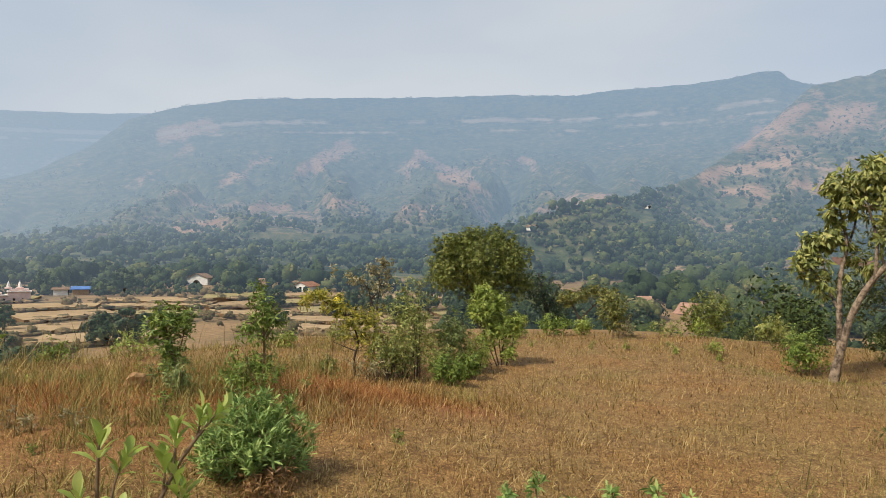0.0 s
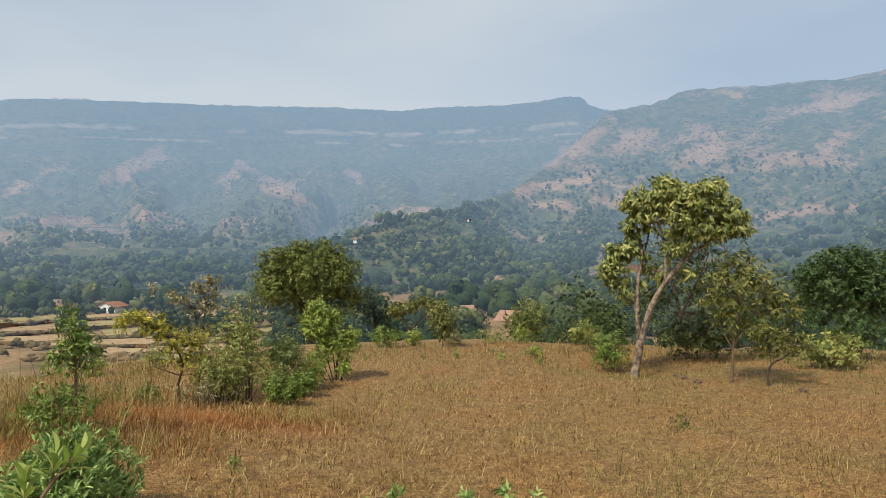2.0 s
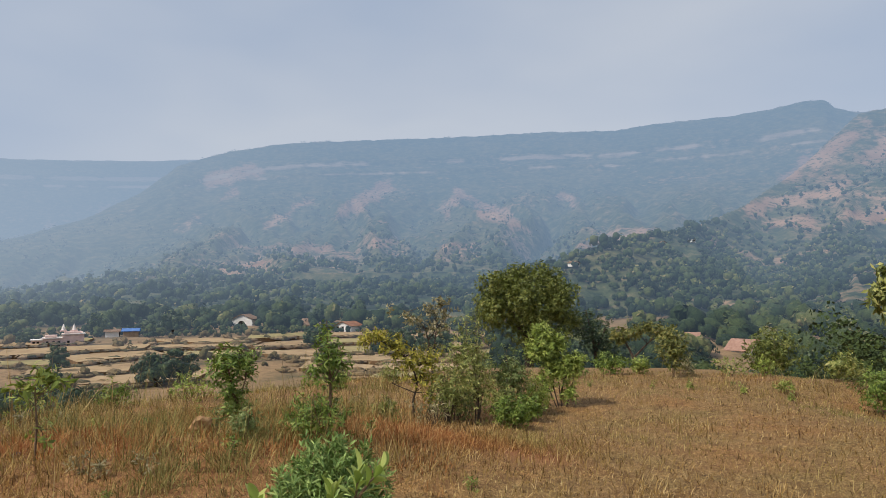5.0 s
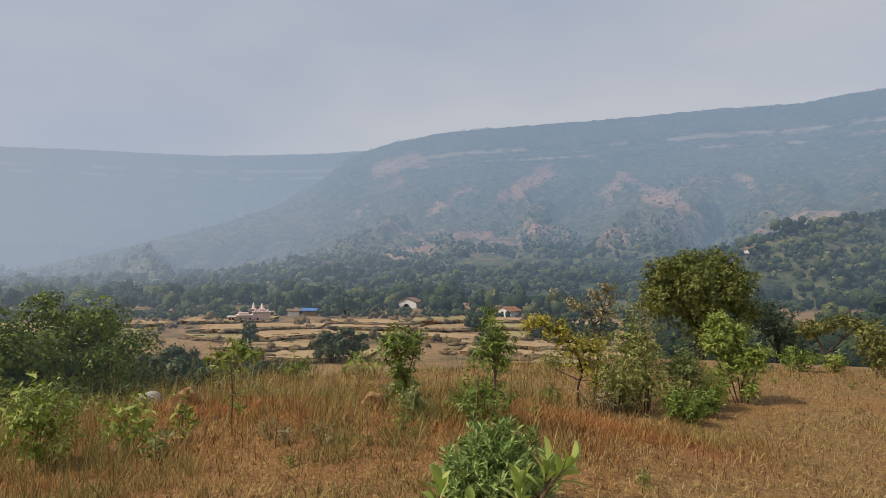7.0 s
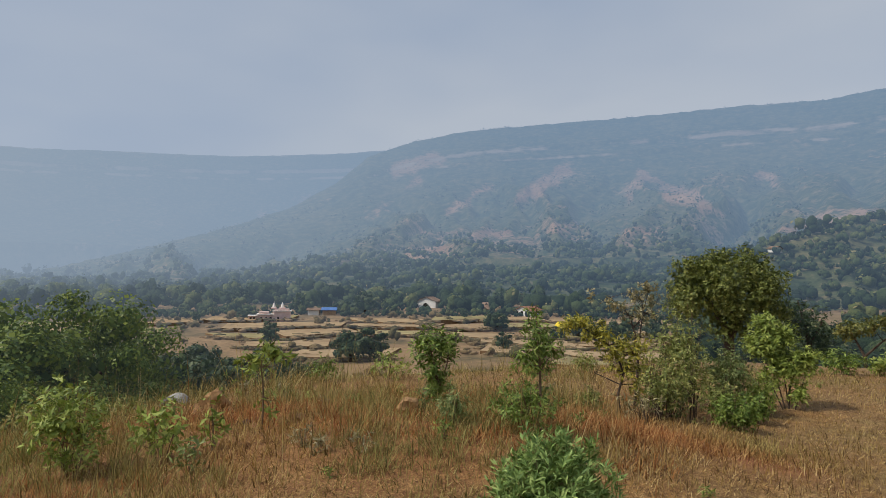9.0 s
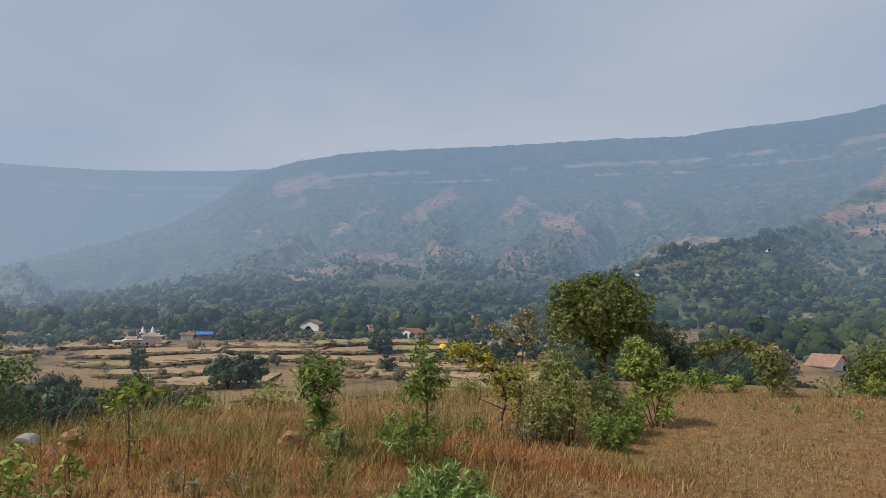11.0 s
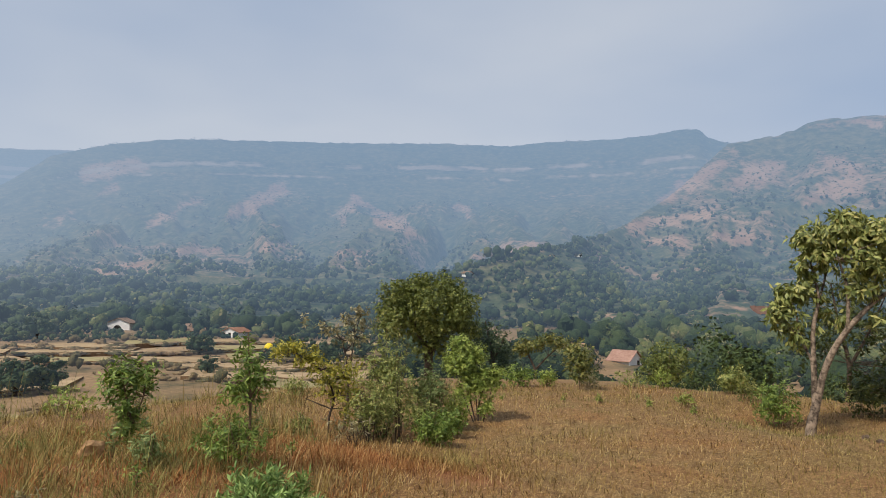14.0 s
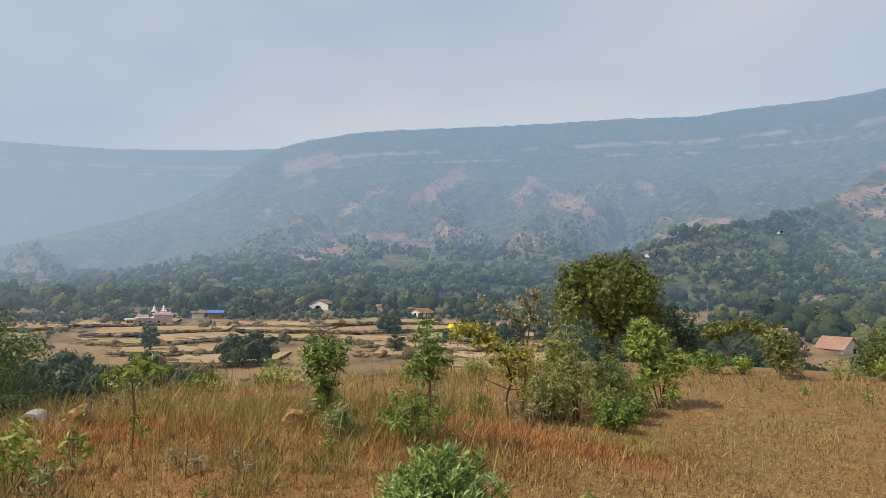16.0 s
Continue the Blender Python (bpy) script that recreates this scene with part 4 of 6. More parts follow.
shrub("mixed_shrub", 1.42, 8.60, 0.90, 1.46, (0.056, 0.018), LEAF_MIX, "tall green and brown twiggy shrub", 36, 520, 12, lift=0.05, per=6, shell=0.3)
shrub("mixed_shrub", 1.98, 8.80, 0.72, 0.98, (0.056, 0.018), LEAF_SAGE, "grey-green twiggy shrub among others", 37, 360, 10, lift=0.05, per=6, shell=0.3)
shrub("tangled_shrub", 0.98, 7.85, 0.62, 0.78, (0.050, 0.016), LEAF_MIX, "low tangled shrub with dark stems and dry leaves", 38, 330, 16, lift=0.0, bark=M_BARK_DARK, per=6)
shrub("tangled_shrub", 1.30, 7.80, 0.50, 0.92, (0.050, 0.017), LEAF_MIX, "tangled yellow-green shrub with dry twigs", 39, 190, 10, lift=0.0, bark=M_BARK_DARK, per=6)
for i, (sx, sy, sw, sh, sm) in enumerate([(1.18, 8.15, 0.6, 0.55, LEAF_SAGE), (1.72, 8.35, 0.55, 0.62, LEAF_MIX), (2.35, 8.85, 0.5, 0.55, LEAF_LIME), (0.25, 8.0, 0.4, 0.32, LEAF_MIX), (2.15, 9.1, 0.6, 0.85, LEAF_MIX)]):
    shrub("under_shrub", sx, sy, sw, sh, (0.05, 0.016), sm, "low leafy shrub filling the shrub row", 140 + i, 190, 9, lift=0.0, per=6, bark=M_BARK_DARK, shell=0.4)
shrub("dry_shrub", 0.75, 7.55, 0.60, 0.40, (0.07, 0.02), LEAF_DRY, "leafless dry brown shrub in red grass", 40, 40, 16, lift=0.1, per=4, bark=M_BARK_DARK)
plant("tall_sapling", -0.34, 5.62,
      [[(0, 0, -0.05, 0.014), (0.0, 0, 0.30, 0.011), (0.0, 0, 0.55, 0.009), (-0.02, 0, 0.80, 0.006), (-0.03, 0, 1.02, 0.003)], [(0, 0, 0.50, 0.006), (0.10, 0.03, 0.66, 0.003)], [(0, 0, 0.52, 0.006), (-0.11, 0.03, 0.66, 0.003)]],
      [(-0.02, 0, 0.80, 0.11, 0.11, 0.16, 50), (0.08, 0, 0.68, 0.10, 0.1, 0.10, 30), (-0.12, 0, 0.62, 0.10, 0.1, 0.08, 24), (0.0, 0, 0.56, 0.12, 0.1, 0.07, 20), (-0.03, 0, 0.97, 0.04, 0.04, 0.06, 8), (0, 0, 0.25, 0.05, 0.05, 0.12, 20)],
      (0.064, 0.015), LEAF_GREEN, "slender green sapling with long drooping leaves", "sapling", 41, per=7, droop=0.5)
shrub("sage_shrub", -0.44, 5.75, 0.66, 0.48, (0.052, 0.014), LEAF_GREEN, "green twiggy low shrub round the sapling", 42, 220, 14, lift=0.02, per=6)
shrub("sage_shrub", -1.02, 5.75, 0.34, 0.32, (0.048, 0.013), LEAF_SAGE, "small grey-green shrub in tall dry grass", 43, 110, 10, lift=0.02, per=6)
plant("column_shrub", -1.36, 7.15,
      [[(0, 0, -0.05, 0.016), (0.02, 0, 0.3, 0.012), (-0.05, 0, 0.6, 0.008), (-0.08, 0, 0.85, 0.003)], [(0.02, 0, 0.2, 0.01), (0.12, 0, 0.5, 0.006), (0.14, 0, 0.8, 0.003)]],
      [(0.0, 0, 0.68, 0.25, 0.22, 0.19, 90), (0.13, 0, 0.62, 0.15, 0.14, 0.16, 30), (-0.14, 0, 0.60, 0.14, 0.14, 0.16, 30), (0.0, 0, 0.40, 0.15, 0.15, 0.14, 40), (0.02, 0, 0.22, 0.15, 0.14, 0.14, 40)],
      (0.075, 0.022), LEAF_GREEN, "narrow upright green shrub in dry grass", "shrub", 44, per=7, upright=0.9)
shrub("rounded_bush", -0.30, 4.12, 0.55, 0.44, (0.058, 0.0125), LEAF_GREY, "rounded grey-green bush with narrow leaves", 45, 640, 16, lift=0.0, per=9, upright=1.5, shell=0.70, spread=0.62, droop=-0.25,
      extra=[(0.22, -0.05, 0.22, 0.15, 0.16, 0.16, 60), (-0.21, -0.1, 0.24, 0.15, 0.16, 0.18, 60), (-0.09, 0, 0.42, 0.12, 0.13, 0.11, 40), (0.12, 0.05, 0.38, 0.12, 0.13, 0.13, 40), (0.02, -0.2, 0.26, 0.18, 0.12, 0.16, 56), (0.28, 0, 0.14, 0.09, 0.12, 0.12, 22), (-0.27, 0.05, 0.14, 0.09, 0.12, 0.14, 22), (0.02, 0.02, 0.49, 0.06, 0.06, 0.06, 12)])
shrub("dry_weed_skirt", -0.18, 3.84, 0.50, 0.17, (0.05, 0.010), LEAF_RUST, "red-brown dry weeds at the foot of the bush", 145, 130, 8, lift=0.0, per=6, category="plant", upright=0.8)
shrub("pale_leaved_shrub", -3.60, 4.75, 0.60, 0.72, (0.068, 0.021), LEAF_LIME, "open pale green shrub on dry grass", 46, 210, 8, lift=0.05, per=6)
shrub("pale_leaved_shrub", -3.05, 5.0, 0.50, 0.48, (0.07, 0.024), LEAF_LIME, "small sparse pale green shrub", 47, 80, 7, lift=0.05, per=5)
shrub("pale_leaved_shrub", -2.72, 5.15, 0.26, 0.50, (0.07, 0.024), LEAF_LIME, "thin sparse pale green shrub", 47, 24, 5, lift=0.1, per=5)
plant("young_sapling", -2.66, 5.84,
      [[(0, 0, -0.05, 0.010), (0.01, 0, 0.30, 0.008), (-0.01, 0, 0.55, 0.005), (0.0, 0, 0.75, 0.003)], [(0, 0, 0.45, 0.004), (-0.12, 0, 0.60, 0.002)], [(0, 0, 0.5, 0.004), (0.12, 0, 0.66, 0.002)]],
      [(0.0, 0, 0.68, 0.12, 0.12, 0.10, 18), (-0.12, 0, 0.60, 0.08, 0.08, 0.07, 9), (0.12, 0, 0.64, 0.08, 0.08, 0.07, 9), (0.05, 0, 0.22, 0.08, 0.06, 0.1, 5)],
      (0.085, 0.028), LEAF_LIME, "young thin sapling with light green leaves", "sapling", 48, per=6, droop=0.3)
# plant close to the camera: few large fresh leaves, each by itself, on brown twigs
def big_leaf(length, width):
    """A spoon-shaped leaf with a folded midrib and a drooping tip."""
    bm = bmesh.new()
    prof = [(0.0, 0.06), (0.18, 0.16), (0.40, 0.36), (0.62, 0.50), (0.82, 0.40), (0.94, 0.20), (1.0, 0.0)]
    rows = []
    for s, w in prof:
        zc = 0.10 * math.sin(s * 2.6) * length
        rows.append([bm.verts.new((-w * width, s * length, zc + abs(w) * width * 0.35)), bm.verts.new((0, s * length, zc)), bm.verts.new((w * width, s * length, zc + abs(w) * width * 0.35))])
    for p, q in zip(rows, rows[1:]):
        for k in (0, 1):
            bm.faces.new((p[k], p[k + 1], q[k + 1], q[k]))
    me = bpy.data.meshes.new("leaf")
    bm.to_mesh(me)
    bm.free()
    me.polygons.foreach_set("use_smooth", np.ones(len(me.polygons), bool))
    me.materials.append(LEAF_SINGLE)
    return me


def leafy_twig(x, y):
    rng = np.random.default_rng(49)
    base = new("leafy_twig_plant")
    base.matrix_world = pose(x, y, height(x, y) - 0.02)
    stems = [[(0, 0, -0.02, 0.008), (0.01, 0.02, 0.6, 0.006), (0.03, 0.04, 1.0, 0.005), (0.075, 0.075, 1.15, 0.0035), (0.12, 0.10, 1.22, 0.003), (0.149, 0.108, 1.252, 0.002)],
             [(0.10, 0.09, 1.19, 0.003), (0.115, 0.10, 1.22, 0.002), (0.119, 0.103, 1.248, 0.002)], [(0.075, 0.075, 1.15, 0.003), (0.08, 0.085, 1.19, 0.002), (0.079, 0.09, 1.222, 0.002)],
             [(0.06, 0.065, 1.10, 0.003), (0.066, 0.07, 1.15, 0.002), (0.062, 0.079, 1.182, 0.002)], [(0.01, 0.02, 0.6, 0.005), (-0.03, 0.05, 1.0, 0.004), (-0.036, 0.06, 1.17, 0.003), (-0.035, 0.063, 1.218, 0.002)],
             [(-0.03, 0.05, 1.02, 0.003), (-0.01, 0.06, 1.15, 0.002), (0.004, 0.066, 1.190, 0.002)], [(0.005, 0.02, 0.8, 0.004), (-0.045, 0.03, 1.08, 0.003), (-0.055, 0.035, 1.136, 0.002)],
             [(0.03, 0.04, 0.98, 0.003), (0.085, 0.06, 1.08, 0.002), (0.098, 0.067, 1.125, 0.002)], [(0.012, 0.025, 0.8, 0.004), (0.01, 0.04, 1.05, 0.003), (0.006, 0.043, 1.105, 0.002)],
             [(0.085, 0.06, 1.08, 0.002), (0.09, 0.07, 1.10, 0.002), (0.083, 0.075, 1.150, 0.002)]]
    data = [big_leaf(0.050, 0.0175), big_leaf(0.040, 0.0150), big_leaf(0.031, 0.0125)]
    for k, s in enumerate(stems):
        tv, tf = tube([s], 7, rng, 0.08)
        mesh_object("stem" if k == 0 else "twig", tv, tf, M_TWIG, base)
        tip, back = Vector(s[-1][:3]), Vector(s[-2][:3])
        axis = (tip - back).normalized()
        turn = axis.to_track_quat("Z", "Y").to_matrix().to_4x4()
        for n in range(11):
            t = n / 11
            ob = new("leaf", data[int(rng.integers(0, 3))])
            ob.parent = base
            ob.matrix_local = Matrix.Translation(tip - axis * 0.035 * t) @ turn @ pose(0, 0, 0, 0, 0, n * 137.5 + rng.uniform(-20, 20)) @ pose(0, 0, 0, 66 - 44 * t + rng.uniform(-10, 10), 0, 0)
    return tagged(base, "leafy plant with fresh pale green leaf tufts", "plant")


leafy_twig(-0.30, 1.12)
for k, stalks in enumerate([[(0.70, 1.93, 0.85, 0), (0.62, 1.98, 0.80, 1), (0.91, 1.84, 0.84, 0), (0.83, 1.95, 0.76, 1)], [(1.02, 1.78, 0.86, 1), (1.10, 1.73, 0.83, 0), (1.00, 1.88, 0.74, 0)]]):
    cx, cy = (0.76, 1.92) if k == 0 else (1.05, 1.80)
    rel = [(px - cx, py - cy, pz) for px, py, pz, _ in stalks]
    plant("low_leafy_plant", cx, cy, [[(a * 0.3, b * 0.3, -0.03, 0.006), (a * 0.7, b * 0.7, c * 0.5, 0.005), (a, b, c, 0.003)] for a, b, c in rel],
          [(a, b, c, 0.014, 0.014, 0.022, 6) for a, b, c in rel] + [(a * 0.9, b * 0.9, c * 0.88, 0.03, 0.03, 0.05, 6) for a, b, c in rel] + [(a * 0.6, b * 0.6, c * 0.5, 0.10, 0.10, 0.16, 12) for a, b, c in rel],
          (0.036, 0.0105), LEAF_GREY, "low grey-green leafy plant in the grass", "plant", 50 + k, per=8, upright=1.2, yaw=0, twigs=10, names=("stem", "foliage"))
shrub("weed", 4.82, 4.60, 0.26, 0.20, (0.07, 0.025), LEAF_OLIVE, "small weed in mown dry grass", 52, 10, 5, per=5, category="plant")
shrub("grass_tuft", 7.0, 10.2, 0.34, 0.26, (0.09, 0.02), LEAF_LIME, "green tuft in dry grass", 53, 36, 6, per=6, category="plant", upright=1.2)
for i, (sx, sy, sw, sh, sm) in enumerate([(7.5, 12.6, 0.9, 0.45, LEAF_MIX), (8.5, 12.9, 0.5, 0.6, LEAF_LIME), (10.1, 12.3, 0.8, 0.4, LEAF_MIX), (8.6, 10.4, 0.6, 0.4, LEAF_OLIVE), (-0.35, 11.8, 0.5, 0.35, LEAF_LIME), (-2.6, 10.9, 0.9, 0.5, LEAF_LIME), (-3.6, 10.6, 0.7, 0.45, LEAF_GREEN), (0.6, 12.4, 0.5, 0.4, LEAF_MIX), (-4.7, 7.0, 0.6, 0.3, LEAF_MIX), (-6.7, 9.3, 1.0, 0.5, LEAF_GREEN), (-4.7, 10.6, 1.0, 0.6, LEAF_LIME), (-6.4, 7.9, 0.9, 0.5, LEAF_MIX), (-7.2, 9.4, 1.3, 0.9, LEAF_GREEN), (4.1, 12.6, 0.6, 0.4, LEAF_MIX), (10.3, 9.6, 0.9, 0.5, LEAF_MIX), (6.7, 12.9, 0.6, 0.35, LEAF_DRY)]):
    shrub("edge_shrub", sx, sy, sw, sh, (0.07, 0.023), sm, "low mixed shrub at the edge of the knoll", 60 + i, 80, 7, lift=0.02, per=6)


def weed_proto(seed, mat, h, label):
    return shrub("weed", 0, 5, h * 0.9, h, (h * 0.30, h * 0.075), mat, label, seed, 16, 5, lift=0.0, per=6, category="plant", upright=1.2, stem_r=0.003)


weeds = [weed_proto(91, LEAF_LIME, 0.22, "small pale green weed in dry grass"), weed_proto(92, LEAF_SAGE, 0.26, "small grey-green weed in dry grass"), weed_proto(93, LEAF_GREEN, 0.18, "small green weed in dry grass"), weed_proto(94, LEAF_DRY, 0.30, "small dried brown weed in grass")]
weed_rng = np.random.default_rng(95)
for i in range(50):
    az, r = (weed_rng.uniform(-40, 10), weed_rng.uniform(4.6, 11.5)) if i < 36 else (weed_rng.uniform(8, 58), weed_rng.uniform(11.4, 13.2))
    x, y = at_az(az, r)
    s = weed_rng.uniform(0.5, 1.0)
    copy_thing(weeds[(0, 3, 2, 0, 1, 2, 3)[i % 7] if i < 36 else (0, 2)[i % 2]], pose(x, y, height(x, y) - 0.02, 0, 0, weed_rng.uniform(0, 360)) @ Matrix.Diagonal((s, s, s, 1)))["group"] = "weeds in the dry grass"
for p in weeds:
    for c in list(p.children):
        bpy.data.objects.remove(c)
    bpy.data.objects.remove(p)


# ---------------------------------------------------------------- stones
def rock(name, x, y, w, d, h, mat, label, seed, yaw=0, sink=0.25, square=0.0):
    rng = np.random.default_rng(seed)
    bm = bmesh.new()
    bmesh.ops.create_icosphere(bm, subdivisions=3, radius=1.0)
    o = rng.uniform(0, 50, 3)
    for v in bm.verts:
        c = v.co
        m = max(abs(c.x), abs(c.y), abs(c.z))
        c *= (1 - square) + square * 0.8 / m
        k = 1 + 0.45 * (noise.noise(Vector(c * 1.3) + Vector(o)) + 0.4 * noise.noise(Vector(c * 3.6) + Vector(o)))
        v.co = Vector((c.x * w / 2 * k, c.y * d / 2 * k, c.z * h / 2 * k))
    me = bpy.data.meshes.new(name)
    bm.to_mesh(me)
    bm.free()
    me.materials.append(mat)
    ob = new(name, me)
    ob.matrix_world = pose(x, y, height(x, y) + h * (0.5 - sink), 0, 0, yaw)
    return tagged(ob, label, "rock")


rock("boulder", -1.47, 6.22, 0.18, 0.17, 0.16, M_STONE, "tan angular boulder half hidden in dry grass", 1, 20, 0.08, 0.4)
rock("boulder", -3.95, 7.62, 0.31, 0.28, 0.27, M_STONE, "rounded tan boulder in dry grass", 2, 40, 0.08)
rock("stone", -1.38, 7.35, 0.16, 0.14, 0.12, M_STONE, "small tan stone in dry grass", 3, 10)
rock("stone", 7.4, 5.15, 0.12, 0.10, 0.06, M_STONE_DARK, "dark flat stone in dry grass", 4, 0)
rock("stone", 6.95, 6.35, 0.12, 0.10, 0.07, M_STONE_DARK, "dark stone beside the sparse tree", 5, 30)
rock("stone", 7.45, 7.2, 0.12, 0.10, 0.07, M_STONE_DARK, "dark stone near the pale tree", 6, 0)
rock("stone", 7.15, 6.75, 0.10, 0.08, 0.05, M_STONE_DARK, "flat brown stone in dry grass", 7, 60)
rock("stone", -2.4, 6.05, 0.10, 0.08, 0.07, M_STONE, "small stone on red earth", 9, 60)
rock("stone", -2.95, 6.2, 0.09, 0.10, 0.06, M_STONE_DARK, "small dark stone on red earth", 10, 60)


def culvert(x, y, z, yaw):
    """A broken arched concrete shell lying at the slope's edge."""
    base = new("concrete_shell")
    base.matrix_world = pose(x, y, z, 0, 0, yaw)
    bm = bmesh.new()
    n, ro, ri, ln = 18, 0.16, 0.125, 0.34
    rings = []
    for yy in (-ln / 2, ln / 2):
        row = []
        for k in range(n + 1):
            a = math.pi * (0.04 + 0.92 * k / n)
            row.append((bm.verts.new((math.cos(a) * ro, yy, math.sin(a) * ro * 0.95)), bm.verts.new((math.cos(a) * ri, yy, math.sin(a) * ri * 0.90))))
        rings.append(row)
    for k in range(n):
        a, b = rings[0], rings[1]
        bm.faces.new((a[k][0], b[k][0], b[k + 1][0], a[k + 1][0]))
        bm.faces.new((a[k + 1][1], b[k + 1][1], b[k][1], a[k][1]))
        bm.faces.new((a[k][0], a[k + 1][0], a[k + 1][1], a[k][1]))
        bm.faces.new((b[k][1], b[k + 1][1], b[k + 1][0], b[k][0]))
    for row in (0, n):
        a, b = rings[0][row], rings[1][row]
        bm.faces.new((a[0], a[1], b[1], b[0]))
    bmesh.ops.recalc_face_normals(bm, faces=bm.faces[:])
    me = bpy.data.meshes.new("shell")
    bm.to_mesh(me)
    bm.free()
    me.materials.append(M_CONCRETE)
    ob = new("shell", me)
    ob.parent = base
    return tagged(base, "weathered grey arched concrete shell at the slope", "culvert")


culvert(-5.05, 8.70, height(-5.05, 8.70) - 0.01, 14)


# ---------------------------------------------------------------- valley: fields and banks
def slab_poly(name, ring, z, thick, mat, parent=None):
    n = len(ring)
    v = [(x, y, z) for x, y in ring] + [(x, y, z - thick) for x, y in ring]
    f = [tuple(range(n))] + [(i, i + n, (i + 1) % n + n, (i + 1) % n) for i in range(n)]
    me = bpy.data.meshes.new(name)
    me.from_pydata(v, [], f)
    me.materials.append(mat)
    me.materials.append(M_BUND)
    for p in me.polygons[1:]:
        p.material_index = 1
    ob = new(name, me)
    if parent:
        ob.parent = parent
    return ob


field_rng = np.random.default_rng(5)
bank_pts = []
rows_r = [92, 108, 126, 146, 168, 192, 218, 248]
for k in range(len(rows_r) - 1):
    a = -44 + field_rng.uniform(0, 5)
    while a < 17:
        wid = field_rng.uniform(11, 30) / rows_r[k] * 57.3
        b = min(a + wid, 18)
        if field_rng.random() < 0.86 and not (a < -30 and k < 5):
            ins = 0.9 / rows_r[k] * 57.3
            r0, r1 = rows_r[k] + field_rng.uniform(0.5, 4.0), rows_r[k + 1] - field_rng.uniform(2.0, 6.0)
            tilt = field_rng.uniform(-10, 10)
            ring, skew = [], field_rng.uniform(-2.2, 2.2)
            for az in np.linspace(a + ins, b - ins, 9):
                ring.append((az - skew / 2, r0 + tilt * (az - a) / (b - a) + 5.0 * math.sin(az * 0.28 + k * 1.3) + field_rng.uniform(-0.8, 0.8)))
            for az in np.linspace(b - ins, a + ins, 9):
                ring.append((az + skew / 2, r1 + tilt * (az - a) / (b - a) + 5.0 * math.sin(az * 0.28 + k * 1.3 + 0.7) + field_rng.uniform(-0.8, 0.8)))
            xy = [at_az(*p) for p in ring]
            hs = [height(*p) for p in xy]
            top = max(np.percentile(hs, 80), np.mean(hs)) + 0.60
            ob = slab_poly("field", xy[::-1], top, 1.6, M_FIELD if field_rng.random() < 0.62 else M_FIELD_GREEN)
            tagged(ob, "dry harvested terrace field with earth edges" if ob.data.materials[0] is M_FIELD else "thinly grassed terrace field", "field", "terrace fields", kind="structure")
            for p in ring[:9]:
                bank_pts.append((p[0], p[1] - 0.9, top))
            for p in (ring[0], ring[-1]):
                bank_pts.append((p[0] - ins, (ring[0][1] + ring[-1][1]) / 2 + field_rng.uniform(-4, 4), top))
        a = b


# ---------------------------------------------------------------- woods and scrub
def clump_cloud(rng, centres, radii, cards, size, below=-0.6, lobes=6, rough=0.28):
    """Foliage of many far trees at once: leaf clumps scattered over the lobes of each crown."""
    n = len(centres)
    lob = rng.normal(size=(n, lobes, 3))
    lob /= np.linalg.norm(lob, axis=2, keepdims=True)
    lob[..., 2] = lob[..., 2] * 0.75 + 0.12
    reach = rng.uniform(0.30, 0.62, (n, lobes, 1))
    bulk = rng.uniform(0.34, 0.58, (n, lobes, 1))
    pick = rng.integers(0, lobes, (n, cards))
    rows = np.arange(n)[:, None]
    d = rng.normal(size=(n, cards, 3))
    d /= np.linalg.norm(d, axis=2, keepdims=True)
    d[..., 2] = np.where(d[..., 2] < below, -d[..., 2], d[..., 2])
    rr = 0.62 + 0.5 * rng.random((n, cards, 1))
    off = lob[rows, pick] * reach[rows, pick] + d * rr * bulk[rows, pick]
    c = centres[:, None] + off * radii[:, None]
    nn = d * [1, 1, 1.25] + 0.5 * lob[rows, pick] + rng.normal(size=d.shape) * rough
    nn /= np.linalg.norm(nn, axis=2, keepdims=True)
    t1 = np.cross(nn, rng.normal(size=d.shape))
    t1 /= np.linalg.norm(t1, axis=2, keepdims=True)
    t2 = np.cross(nn, t1)
    s = (size * radii[:, None, :1] * rng.uniform(0.5, 1.3, (n, cards, 1)))
    k = rng.uniform(0.45, 1.0, (n, cards, 1))
    q = np.stack([c + t1 * s, c + t2 * s * k, c - t1 * s * rng.uniform(0.6, 1.2, (n, cards, 1)), c - t2 * s * k], 2).reshape(-1, 3)
    f = np.arange(len(q)).reshape(-1, 4)
    val = np.repeat(rng.random(n), cards * 4)
    return q, f, val


_t = (1 + 5 ** 0.5) / 2
ICO_V = np.array([(-1, _t, 0), (1, _t, 0), (-1, -_t, 0), (1, -_t, 0), (0, -1, _t), (0, 1, _t), (0, -1, -_t), (0, 1, -_t), (_t, 0, -1), (_t, 0, 1), (-_t, 0, -1), (-_t, 0, 1)]) / math.hypot(1, _t)
ICO_F = np.array([(0, 11, 5), (0, 5, 1), (0, 1, 7), (0, 7, 10), (0, 10, 11), (1, 5, 9), (5, 11, 4), (11, 10, 2), (10, 7, 6), (7, 1, 8), (3, 9, 4), (3, 4, 2), (3, 2, 6), (3, 6, 8), (3, 8, 9), (4, 9, 5), (2, 4, 11), (6, 2, 10), (8, 6, 7), (9, 8, 1)])


